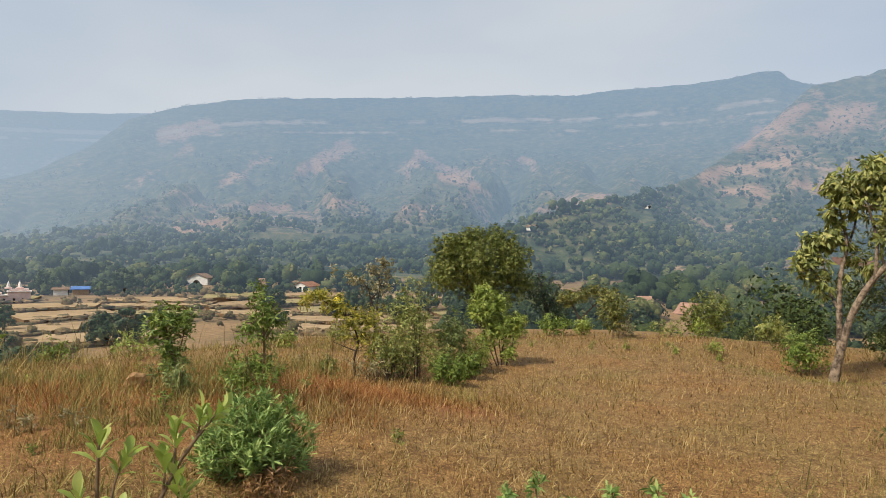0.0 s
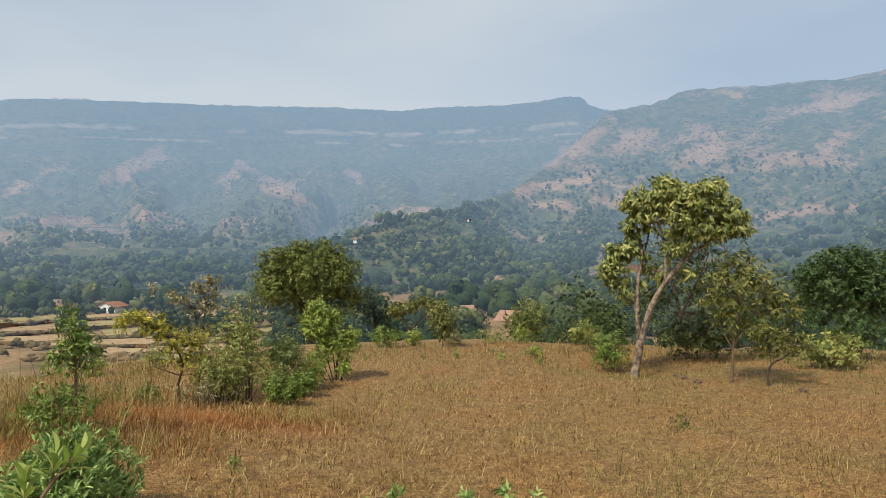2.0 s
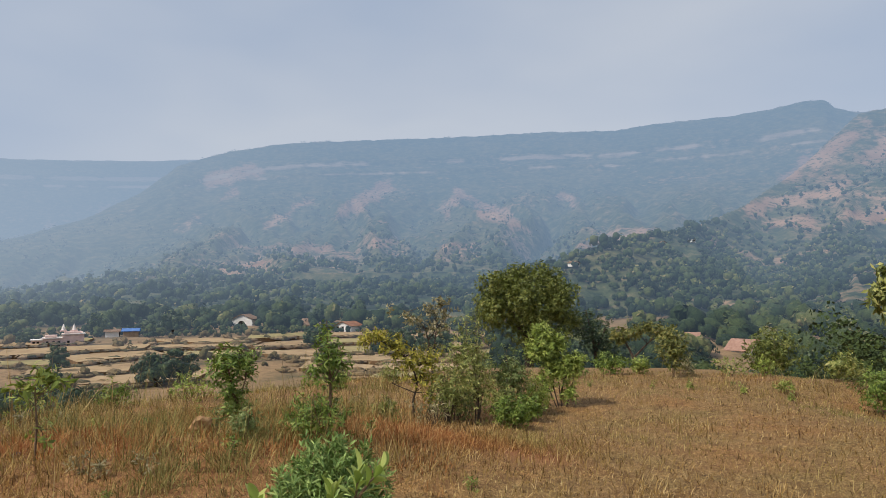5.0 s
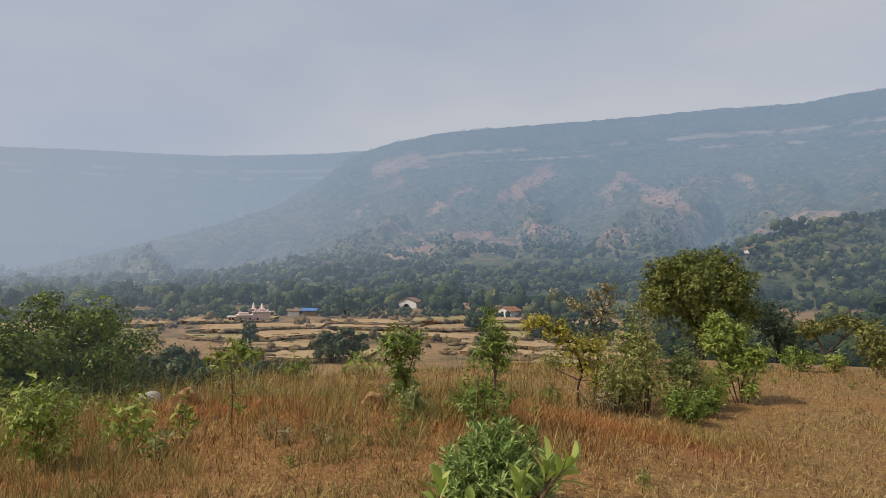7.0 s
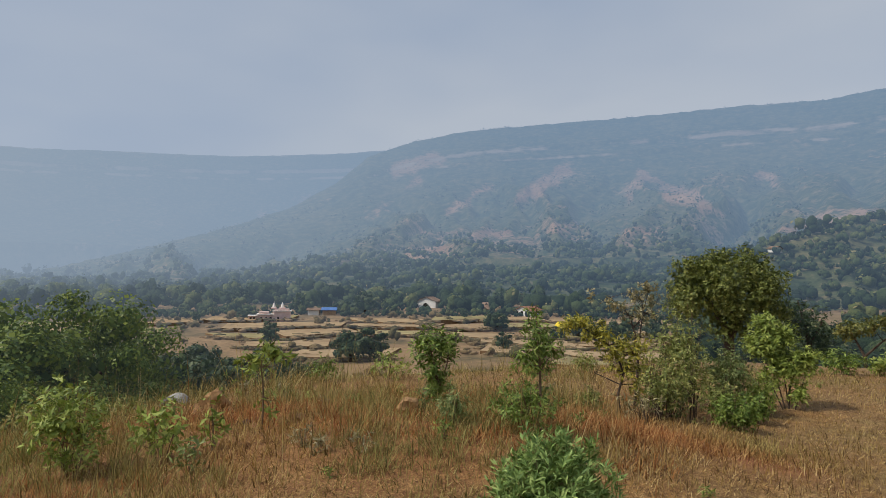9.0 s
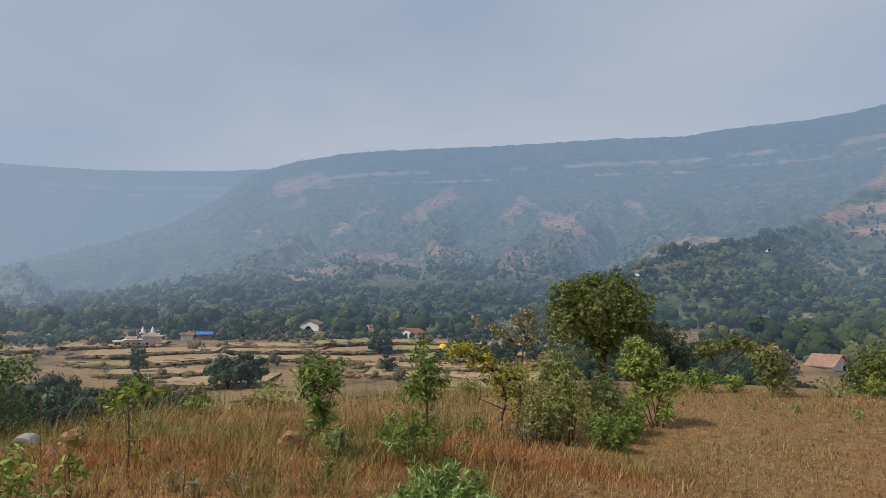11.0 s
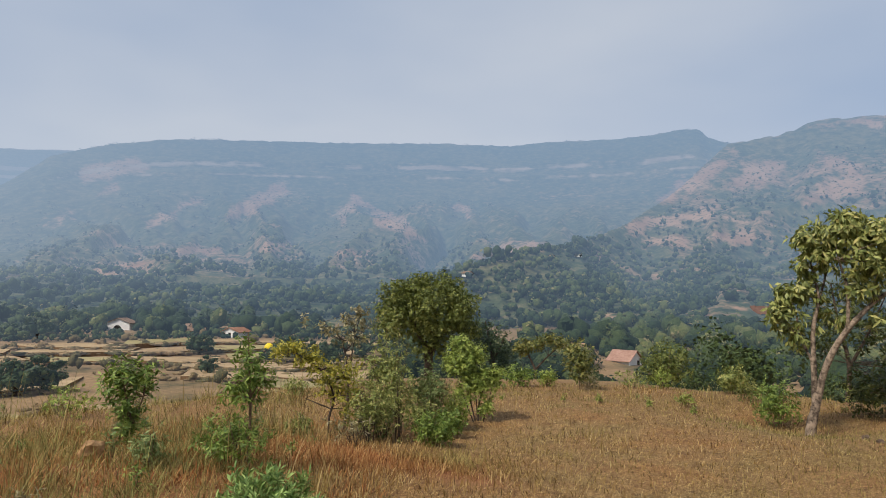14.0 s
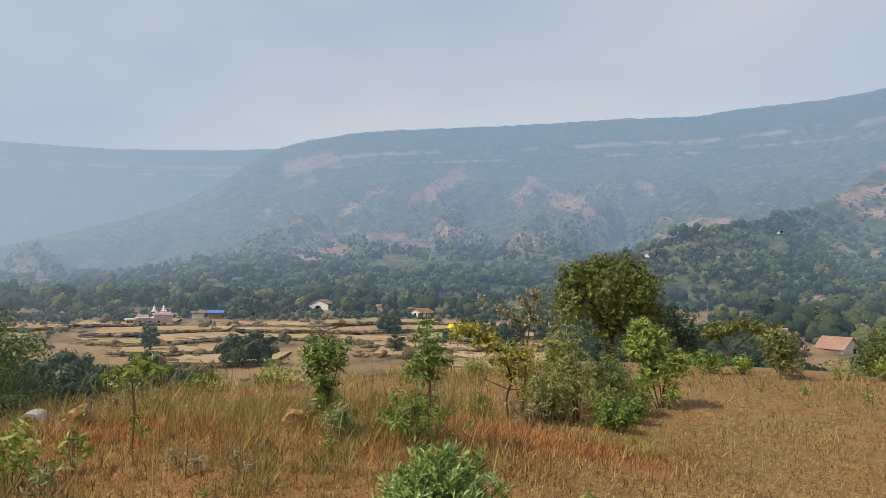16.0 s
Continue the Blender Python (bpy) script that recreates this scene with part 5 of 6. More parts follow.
def lump_cloud(rng, centres, radii, lumps, ragged=0.34):
    """Crowns of far trees as heaps of uneven leaf masses."""
    n = len(centres)
    d = rng.normal(size=(n, lumps, 3))
    d /= np.linalg.norm(d, axis=2, keepdims=True)
    d[..., 2] = np.abs(d[..., 2]) * 0.9 - 0.25
    if lumps == 1:
        d *= 0
    c = centres[:, None] + d * 0.46 * radii[:, None]
    s = radii[:, None] * rng.uniform(0.42, 0.56, (n, lumps, 1)) * (1.0 if lumps == 1 else 0.92)
    v = ICO_V[None, None] * (1 + rng.uniform(-ragged, ragged, (n, lumps, 12, 1)))
    q = (c[:, :, None] + v * s[:, :, None]).reshape(-1, 3)
    f = (ICO_F[None] + (np.arange(n * lumps) * 12)[:, None, None]).reshape(-1, 3)
    return q, f


def scatter(rng, n, az0, az1, r0, r1, keep):
    az = rng.uniform(az0, az1, n)
    r = np.sqrt(rng.uniform(r0 ** 2, r1 ** 2, n))
    x, y = r * np.sin(np.radians(az)), r * np.cos(np.radians(az))
    ok = keep(x, y, az, r)
    return x[ok], y[ok], r[ok]


def woods(name, label, seed, n, az0, az1, r0, r1, keep, rad, cards, size, mat=None, tall=1.1, lumps=0, rough=0.28):
    rng = np.random.default_rng(seed)
    x, y, r = scatter(rng, n, az0, az1, r0, r1, keep)
    z = land(x, y)[0]
    R = rng.uniform(*rad, len(x)) * (0.6 + 0.8 * rng.random(len(x)) ** 1.5)
    radii = np.stack([R, R, R * tall * rng.uniform(0.75, 1.2, len(x))], -1)
    centres = np.stack([x, y, z + radii[:, 2] * 0.58], -1)
    kind = np.clip(0.85 * rng.random(len(x)) ** 1.3 + 0.7 * (fbm(x / 35, y / 35, 17, 3) - 0.38), 0, 1)
    q, f, _ = clump_cloud(rng, centres, radii, cards, size, rough=rough)
    val = np.repeat(kind, cards * 4)
    f = np.concatenate([f[:, [0, 1, 2]], f[:, [0, 2, 3]]])
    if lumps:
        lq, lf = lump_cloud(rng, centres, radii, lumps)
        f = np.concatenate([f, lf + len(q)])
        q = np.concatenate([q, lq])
        # inner masses take a darker tone: shade within the crowns put into colour
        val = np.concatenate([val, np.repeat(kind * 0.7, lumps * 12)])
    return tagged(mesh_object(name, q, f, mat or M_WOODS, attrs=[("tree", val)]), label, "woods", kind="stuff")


def thin(seed, scale, level):
    return lambda x, y, az, r: fbm(x / scale, y / scale, seed, 3) > level


def beside_fields(x, y, az, r):
    return (fbm(x / 30, y / 30, 5, 3) > 0.36) & ~((az > 30.0) & (az < 35.5) & (r > 112) & (r < 178)) & ~((az > 12.5) & (az < 20) & (r < 70)) & ~((az > 27) & (az < 31) & (r < 240) & (r > 170))


HOUSE_R = hill_range(29.2, 4.55)
woods("slope_woods", "dark green trees on the slope beyond the knoll", 200, 120, 16, 47, 40, 96, beside_fields, (1.4, 2.6), 420, 0.060, rough=0.5, lumps=5)
woods("valley_woods", "dark green woods on the valley floor beside the fields", 201, 900, 12, 72, 92, 205, beside_fields, (1.8, 4.0), 110, 0.105, lumps=5, rough=0.22)
woods("valley_woods", "mixed green woods round the far edge of the fields", 202, 2500, -50, 72, 200, 400, lambda x, y, az, r: (fbm(x / 45, y / 45, 6, 3) > np.where(az > 15, 0.36, 0.41)) & ~((az < 16) & (r < 262 + 18 * vnoise(az * 0.3, r * 0, 3))) & ~((np.abs(az + 8.6) < 1.5) & (r < 312)) & ~((np.abs(az) < 1.6) & (r < 275)) & ~((np.abs(az + 21.6) < 2.6) & (r < 315)) & ~((np.abs(az + 17.2) < 1.2) & (r < 300)) & ~((az > 39.5) & (az < 46) & (r > 370)), (2.2, 5.6), 34, 0.13, lumps=4, rough=0.22)
woods("hillside_woods", "hazy green woods rising to the hills", 203, 6500, -50, 72, 400, 720, lambda x, y, az, r: (fbm(x / 55, y / 55, 19, 3) > np.where(az > 22, 0.40, 0.36)) & ~((az > 39.5) & (az < 46) & (r < 440)), (2.4, 5.6), 7, 0.23, lumps=2, rough=0.22)
woods("ridge_woods", "trees on the near wooded ridge", 208, 3400, 9, 40, 395, 640, lambda x, y, az, r: fbm(x / 30, y / 30, 23, 3) > 0.38 + 0.6 * ((az > 39.5) & (r < 440)) + 0.6 * ((np.abs(az - 29.2) < 0.7) & (r < HOUSE_R + 3) & (r > HOUSE_R - 60)) + 0.6 * ((np.abs(az - 19.6) < 0.7) & (r < 470)), (1.5, 4.2), 11, 0.20, lumps=2, rough=0.22)
woods("foothill_woods", "hazy scattered woods at the foot of the mountain", 207, 3000, -50, 72, 720, 960, lambda x, y, az, r: (fbm(x / 70, y / 70, 14, 3) > 0.34) & (r < np.where(az > 22, np.interp(az, RIGHT_AZ, RIGHT_R) - 60, 1350)), (2.2, 5.0), 9, 0.32, lumps=1)
woods("hillside_scrub", "hazy scattered trees on the far slopes", 204, 6000, -50, 72, 960, 1400, lambda x, y, az, r: (fbm(x / 80, y / 80, 8, 3) > 0.42) & (r < np.where(az > 22, np.interp(az, RIGHT_AZ, RIGHT_R) - 120, 1350)), (1.8, 4.2), 5, 0.42)
woods("field_scrub", "low brown-green bushes along the field banks", 205, 900, -48, 18, 90, 300, lambda x, y, az, r: (fbm(x / 14, y / 14, 12, 3) > np.interp(r, (90, 215, 235), (0.53, 0.50, 0.38))) & ~((np.abs(az) < 1.1) & (r > 225)) & ~((np.abs(az + 8.6) < 1.1) & (r > 250)) & ~((np.abs(az + 21.8) < 2.2) & (r > 195)) & ~((np.abs(az + 17.4) < 1.6) & (r > 235)), (0.5, 1.9), 24, 0.16, M_FIELDSCRUB, lumps=4)
woods("slope_scrub", "green scrub on the slope below the knoll", 206, 300, -60, 74, 17, 60, lambda x, y, az, r: (fbm(x / 9, y / 9, 13, 3) > 0.45) & ((az < -24) | (az > 36) & (az < 50) | (az > 66) | (r < 24) & (az > 22) & (az < 50)), (0.5, 1.2), 520, 0.060, M_SCRUB, rough=0.9)

woods("edge_scrub", "green bushes along the far edge of the fields", 209, 1100, -48, 17, 250, 292, lambda x, y, az, r: ~((np.abs(az) < 1.1) & (r > 256) & (r < 275)) & ~((np.abs(az + 8.6) < 1.1) & (r > 270)) & ~((np.abs(az + 17.6) < 1.5) & (r < 266)), (1.0, 2.3), 18, 0.18, lumps=3)
woods("rim_trees", "tiny trees along the rim of the plateau", 210, 5000, -16, 44, 1640, 1698, lambda x, y, az, r: (fbm(az * 0.8, az * 0, 44, 3) > 0.47) & (r > np.interp(az, (-16, -12, 0), (1530, 1640, 1685))), (0.9, 2.2), 8, 0.34)
bank_rng = np.random.default_rng(8)
bp = np.array(bank_pts)
baz = np.repeat(bp[:, 0], 3) + bank_rng.uniform(-1.3, 1.3, len(bp) * 3)
br = np.repeat(bp[:, 1], 3) + bank_rng.uniform(-0.9, 0.9, len(bp) * 3)
bR = 0.35 + 0.95 * bank_rng.random(len(baz)) ** 1.6
bc = np.stack([br * np.sin(np.radians(baz)), br * np.cos(np.radians(baz)), np.repeat(bp[:, 2], 3) - 0.40], -1)
b_rad = np.stack([bR * 2.3, bR * 1.1, bR * 0.72], -1)
q, f, val = clump_cloud(bank_rng, bc, b_rad, 12, 0.15, rough=0.2)
lq, lf = lump_cloud(bank_rng, bc, b_rad * 1.25, 2)
f = np.concatenate([f[:, [0, 1, 2]], f[:, [0, 2, 3]], lf + len(q)])
q, val = np.concatenate([q, lq]), np.concatenate([val, np.repeat(val[::48], 24)])
tagged(mesh_object("bank_scrub", q, f, M_FIELDSCRUB, attrs=[("tree", val)]), "dark dry scrub and grass along terrace banks", "scrub", kind="stuff")


def valley_tree(seed, w, h, mat=LEAF_VALLEY, cards=110, size=0.17):
    rng = np.random.default_rng(seed)
    base = new("field_tree")
    lobes = [(0, 0, h * 0.48, w * 0.40, w * 0.40, h * 0.40)]
    for k in range(11):
        up = -0.55 + 1.5 * (k + 0.5) / 11
        a, hh = k * 2.4 + rng.uniform(-0.3, 0.3), math.sqrt(max(0.05, 1 - up * up))
        q = rng.uniform(0.17, 0.25) * w
        lobes.append((math.cos(a) * hh * w * 0.34, math.sin(a) * hh * w * 0.34, h * 0.50 + up * h * 0.34, q, q, q * 0.85))
    V, F, off = [], [], 0
    for cx, cy, cz, rx, ry, rz in lobes:
        at, rad = np.array([[cx, cy, cz]]), np.array([[rx, ry, rz]])
        q, f, _ = clump_cloud(rng, at, rad, cards, size, -2, rough=0.35)
        f = np.concatenate([f[:, [0, 1, 2]], f[:, [0, 2, 3]]])
        if cards < 300:
            lq, lf = lump_cloud(rng, at, rad * 0.72, 3)
            q, f = np.concatenate([q, lq]), np.concatenate([f, lf + len(q)])
        V.append(q), F.append(f + off)
        off += len(q)
    tv, tf = tube([[(0, 0, -0.5, w * 0.05), (0, 0, h * 0.3, w * 0.035), (w * 0.05, 0, h * 0.6, w * 0.015)], [(0, 0, h * 0.25, w * 0.025), (-w * 0.2, 0.1, h * 0.55, w * 0.008)], [(0, 0, h * 0.28, w * 0.02), (w * 0.2, -0.1, h * 0.55, w * 0.008)]])
    mesh_object("trunk", tv, tf, M_BARK_DARK, base)
    mesh_object("crown", np.concatenate(V), np.concatenate(F), mat, base, smooth_shade=False)
    return tagged(base, "dark round-crowned tree standing among dry fields", "tree", "field trees")


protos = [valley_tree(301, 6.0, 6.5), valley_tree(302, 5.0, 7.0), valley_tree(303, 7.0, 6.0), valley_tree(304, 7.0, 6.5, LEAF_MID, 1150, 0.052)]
FIELD_TREES = [(-13.7, 122, 1.35, 0), (-15.4, 121, 1.15, 2), (-22.1, 150, 1.0, 1), (-2.2, 138, 0.78, 0), (-2.8, 190, 1.25, 2), (2.4, 165, 0.8, 0), (4.2, 170, 1.3, 2), (5.6, 160, 1.25, 0), (7.8, 150, 1.4, 2), (10.5, 165, 1.3, 0), (13.0, 150, 1.4, 1),
               (-27.5, 105, 1.1, 2), (-30.0, 92, 1.0, 0), (-25.0, 98, 0.75, 1), (-33.0, 100, 1.3, 2), (-22.5, 110, 0.9, 0), (-36.0, 78, 1.4, 0), (-41.2, 52, 2.25, 3), (-37.6, 57, 2.25, 3), (-45.5, 50, 2.25, 3), (-34.6, 64, 2.1, 3), (-36.5, 44, 1.35, 3), (-40, 42, 1.3, 3), (-32.3, 56, 1.35, 3), (-49, 50, 1.9, 3), (-30.2, 70, 1.55, 0), (-28.2, 76, 1.35, 1), (-26.2, 80, 1.4, 0), (-23.6, 84, 1.3, 0), (-25.0, 72, 1.45, 2), (-21.8, 80, 1.3, 2), (-28.9, 64, 1.5, 0), (-26.8, 68, 1.45, 1), (-23.4, 74, 1.4, 0), (-31.5, 62, 1.5, 2), (-20.2, 78, 1.05, 0), (-28.5, 50, 1.05, 3), (-20.5, 96, 0.75, 2), (-19.6, 266, 1.6, 1), (-14.2, 262, 1.9, 0), (-15.6, 268, 1.3, 2), (-24.3, 236, 0.9, 0), (-24.6, 300, 1.5, 0), (-11.6, 300, 1.5, 1), (-6.2, 296, 1.5, 2), (2.6, 292, 1.5, 0), (-2.0, 310, 1.6, 1),
               (-10.2, 255, 0.6, 0), (-5.5, 240, 0.7, 1), (-24.5, 240, 0.7, 2), (-28.0, 225, 0.7, 1),
               (17.5, 120, 1.2, 0), (20.0, 130, 1.2, 2), (23.0, 120, 1.3, 1), (25.5, 105, 1.1, 2), (28.2, 130, 1.0, 0), (35.5, 118, 1.3, 2), (38.0, 105, 1.3, 0), (41.0, 100, 1.4, 1)]
tree_rng = np.random.default_rng(9)
for i, (az, r, s, kind) in enumerate(FIELD_TREES):
    x, y = at_az(az, r)
    m = pose(x, y, height(x, y) - (0.9 * s if kind < 3 else 0), 0, 0, tree_rng.uniform(0, 360)) @ Matrix.Diagonal((s, s, s * tree_rng.uniform(0.9, 1.1), 1))
    copy_thing(protos[kind], m)
for p in protos:
    for c in list(p.children):
        bpy.data.objects.remove(c)
    bpy.data.objects.remove(p)


# ---------------------------------------------------------------- houses in the valley
def box(bm, x0, x1, y0, y1, z0, z1):
    v = [bm.verts.new(p) for p in ((x0, y0, z0), (x1, y0, z0), (x1, y1, z0), (x0, y1, z0), (x0, y0, z1), (x1, y0, z1), (x1, y1, z1), (x0, y1, z1))]
    for f in ((3, 2, 1, 0), (4, 5, 6, 7), (0, 1, 5, 4), (1, 2, 6, 5), (2, 3, 7, 6), (3, 0, 4, 7)):
        bm.faces.new([v[i] for i in f])


def part(name, bm, mat, parent, label="", bevel=0.0):
    if bevel:
        bmesh.ops.bevel(bm, geom=bm.edges[:], offset=bevel, segments=1, affect="EDGES")
    me = bpy.data.meshes.new(name)
    bm.to_mesh(me)
    bm.free()
    me.materials.append(mat)
    ob = new(name, me)
    ob.parent = parent
    if label:
        ob["label"] = label
    return ob


def house(name, az, r, w, d, h, rise, yaw, wall_mat, roof_mat, label, z=None, windows=((-0.28, 0.45), (0.28, 0.45)), door=0.0, category="house", arch=0.0):
    """Gabled house: ridge along its own y axis, gable wall towards -y."""
    x, y = at_az(az, r)
    base = new(name)
    base.matrix_world = pose(x, y, (height(x, y) if z is None else z) - 0.1, 0, 0, -az + yaw)
    bm = bmesh.new()
    pts = [(-w / 2, 0), (w / 2, 0), (w / 2, h), (0, h + rise), (-w / 2, h)]
    lo, hi = [bm.verts.new((px, -d / 2, pz)) for px, pz in pts], [bm.verts.new((px, d / 2, pz)) for px, pz in pts]
    bm.faces.new(lo)
    bm.faces.new(hi[::-1])
    for k in range(5):
        bm.faces.new((lo[k], hi[k], hi[(k + 1) % 5], lo[(k + 1) % 5]))
    bmesh.ops.recalc_face_normals(bm, faces=bm.faces[:])
    part("wall", bm, wall_mat, base)
    for sgn in (-1, 1):
        bm = bmesh.new()
        o, t = 0.55, 0.14
        ex, ez = sgn * (w / 2 + o), h - rise * o / (w / 2)
        p = [(0, h + rise + 0.03), (ex, ez + 0.03), (ex, ez + t + 0.03), (0, h + rise + t + 0.03)]
        a, b = [bm.verts.new((px, -d / 2 - o, pz)) for px, pz in p], [bm.verts.new((px, d / 2 + o, pz)) for px, pz in p]
        bm.faces.new(a)
        bm.faces.new(b[::-1])
        for k in range(4):
            bm.faces.new((a[k], b[k], b[(k + 1) % 4], a[(k + 1) % 4]))
        bmesh.ops.recalc_face_normals(bm, faces=bm.faces[:])
        part("roof", bm, roof_mat, base)
    for wx, wz in windows:
        bm = bmesh.new()
        box(bm, w * wx - 0.45, w * wx + 0.45, -d / 2 - 0.05, -d / 2 + 0.05, h * wz, h * wz + 1.1)
        # dark panel on the wall; the room's shade is its colour
        win = part("window", bm, M_INSIDE_SHADE, base)
        bm = bmesh.new()
        for x0, x1, z0, z1 in ((-0.55, -0.45, -0.1, 1.2), (0.45, 0.55, -0.1, 1.2), (-0.45, 0.45, 1.1, 1.2), (-0.45, 0.45, -0.1, 0.0)):
            box(bm, w * wx + x0, w * wx + x1, -d / 2 - 0.09, -d / 2 - 0.003, h * wz + z0, h * wz + z1)
        part("window_frame", bm, M_BROWNROOF, win, "brown wooden frame")
    if arch:
        bm = bmesh.new()
        row = [(math.cos(math.pi * k / 10) * arch, 0.25 + math.sin(math.pi * k / 10) * arch * 1.15) for k in range(11)]
        lo, hi = [bm.verts.new((px - 0.2, -d / 2 - 0.05, pz)) for px, pz in row], [bm.verts.new((px - 0.2, -d / 2 + 0.05, pz)) for px, pz in row]
        bm.faces.new(lo)
        bm.faces.new(hi[::-1])
        for k in range(11):
            bm.faces.new((lo[k], hi[k], hi[(k + 1) % 11], lo[(k + 1) % 11]))
        bmesh.ops.recalc_face_normals(bm, faces=bm.faces[:])
        # no hole is cut: the arch is a panel coloured like the shade inside
        part("archway", bm, M_INSIDE_SHADE, base, "dark arched panel for the shaded veranda inside")
    if door is not None:
        bm = bmesh.new()
        box(bm, w * door - 0.55, w * door + 0.55, -d / 2 - 0.06, -d / 2 + 0.05, 0.05, 2.05)
        part("door", bm, M_INSIDE_SHADE, base)
    return tagged(base, label, category)


house("white_house", -8.55, 298, 9.0, 9, 2.9, 1.9, -20, M_WHITE, M_BROWNROOF, "whitewashed gabled house with a dark arch and brown tiled roof", z=-8.0, windows=(), door=None, arch=1.6)
house("white_house", 0.0, 268, 7.6, 9, 2.3, 1.6, -32, M_WHITE, M_TILE, "whitewashed gabled house with a clay tiled roof", z=-10.1, windows=((-0.30, 0.4), (0.30, 0.4)))
house("brown_house", -4.9, 300, 10, 6, 2.2, 1.8, 80, M_MUD, M_BROWNROOF, "low mud-walled house with a brown roof")
house("brown_house", -3.1, 276, 14, 7, 2.4, 2.4, 84, M_MUD, M_BROWNROOF, "low brown house with a broad weathered roof")
house("red_roofed_house", 32.8, 172, 5.8, 6.0, 2.2, 2.2, 58, M_WHITE, M_TILE_PINK, "house with a faded pink clay tiled roof", z=-12.6, windows=((0.2, 0.4),), door=None)
house("red_roofed_house", 28.5, 178, 5.5, 5.5, 2.0, 1.6, 88, M_MUD, M_TILE_PINK, "small house with a faded red tiled roof", z=-10.6)
house("pale_house", 28.9, 235, 5.5, 5.0, 2.6, 1.0, 70, M_WHITE, M_BROWNROOF, "small pale house among trees", z=-9.5)
house("pale_house", 30.6, 232, 4.0, 4.5, 2.4, 1.2, 20, M_MUD, M_TILE_PINK, "small pink-roofed hut among trees", z=-9.6)
for h_az, h_el, h_w, h_yaw, h_roof, h_label in ((29.2, 4.55, 5.0, 60, M_WHITE, "small white building on the wooded hillside"), (26.9, 4.3, 5.0, 30, M_BROWNROOF, "small brown-roofed house on the wooded hillside"), (19.6, 2.7, 7.5, 60, M_BROWNROOF, "pale house on the wooded rise above the valley")):
    h_r = hill_range(h_az, h_el)
    house("hillside_house", h_az, h_r, h_w, 4.5, 2.4, 1.3, h_yaw, M_WHITE, h_roof, h_label, z=height(*at_az(h_az, h_r)) + 0.4)
house("blue_shed", -17.2, 262, 4.4, 5.0, 2.2, 0.8, 86, M_MUD, M_BLUE, "shed with a blue sheet roof", z=-10.1)
house("blue_shed", -18.5, 264, 4.4, 4.4, 2.1, 0.7, 84, M_WHITE, M_BROWNROOF, "small pale shed beside the blue roof", z=-10.1)


def shikhara(bm, x, y, z, r, h):
    """A ribbed tapering temple spire with a finial."""
    prof = [(1.0, 0), (1.0, 0.12), (0.86, 0.16), (0.80, 0.34), (0.62, 0.55), (0.42, 0.70), (0.44, 0.73), (0.26, 0.78), (0.30, 0.82), (0.10, 0.88), (0.05, 1.0)]
    n, rings = 12, []
    for pr, pz in prof:
        rings.append([bm.verts.new((x + math.cos(2 * math.pi * k / n) * r * pr * (1 if k % 2 else 0.88), y + math.sin(2 * math.pi * k / n) * r * pr * (1 if k % 2 else 0.88), z + pz * h)) for k in range(n)])
    for a, b in zip(rings, rings[1:]):
        for k in range(n):
            bm.faces.new((a[k], a[(k + 1) % n], b[(k + 1) % n], b[k]))
    bm.faces.new(rings[-1])


tx, ty = at_az(-21.97, 230)
temple = new("temple")
temple.matrix_world = pose(tx, ty, -10.75, 0, 0, 22) @ Matrix.Diagonal((0.64, 0.8, 0.77, 1))
M_CREAM = simple_material("cream_plaster", (0.66, 0.61, 0.57), (0.80, 0.76, 0.72), 0.7)
M_PINK = simple_material("pale_pink_plaster", (0.56, 0.40, 0.36), (0.76, 0.58, 0.53), 0.7)
for x0, x1, hh, mt, nm in ((-7.5, 0.5, 3.0, M_PINK, "hall"), (0.5, 9.5, 4.4, M_PINK, "sanctum"), (-12.0, -7.5, 2.4, M_PINK, "porch")):
    bm = bmesh.new()
    box(bm, x0, x1, -3.5, 3.5, 0, hh)
    part(nm, bm, mt, temple, bevel=0.1)
    bm = bmesh.new()
    box(bm, x0 - 0.4, x1 + 0.4, -4.0, 4.0, hh + 0.003, hh + 0.35)
    part("roof_slab", bm, M_CREAM, temple, "cream roof slab", bevel=0.05)
for cx in (-10.8, -9.2, -5.5, -3.0, -0.8, 3.0, 6.5):
    bm = bmesh.new()
    box(bm, cx - 0.5, cx + 0.5, -3.58, -3.45, 0.2, 2.0)
    # temple openings are dark panels, with the shade behind them as colour
    part("opening", bm, M_INSIDE_SHADE, temple)
for x0, x1, y0, z0, z1 in ((1.2, 8.8, 2.9, 4.76, 5.5), (-6.6, -1.6, 2.6, 3.36, 4.3), (-0.7, 2.3, 1.6, 5.51, 6.1), (3.7, 6.7, 1.6, 5.51, 6.1)):
    bm = bmesh.new()
    box(bm, x0, x1, -y0, y0, z0, z1)
    part("roof_tier", bm, M_PINK, temple, bevel=0.12)
for sx in (0.8, 5.2):
    bm = bmesh.new()
    shikhara(bm, sx, 0, 5.9, 1.05, 2.7)
    part("spire", bm, M_CREAM, temple, "cream tapering spire")
tagged(temple, "pale pink village temple with two cream spires", "temple")


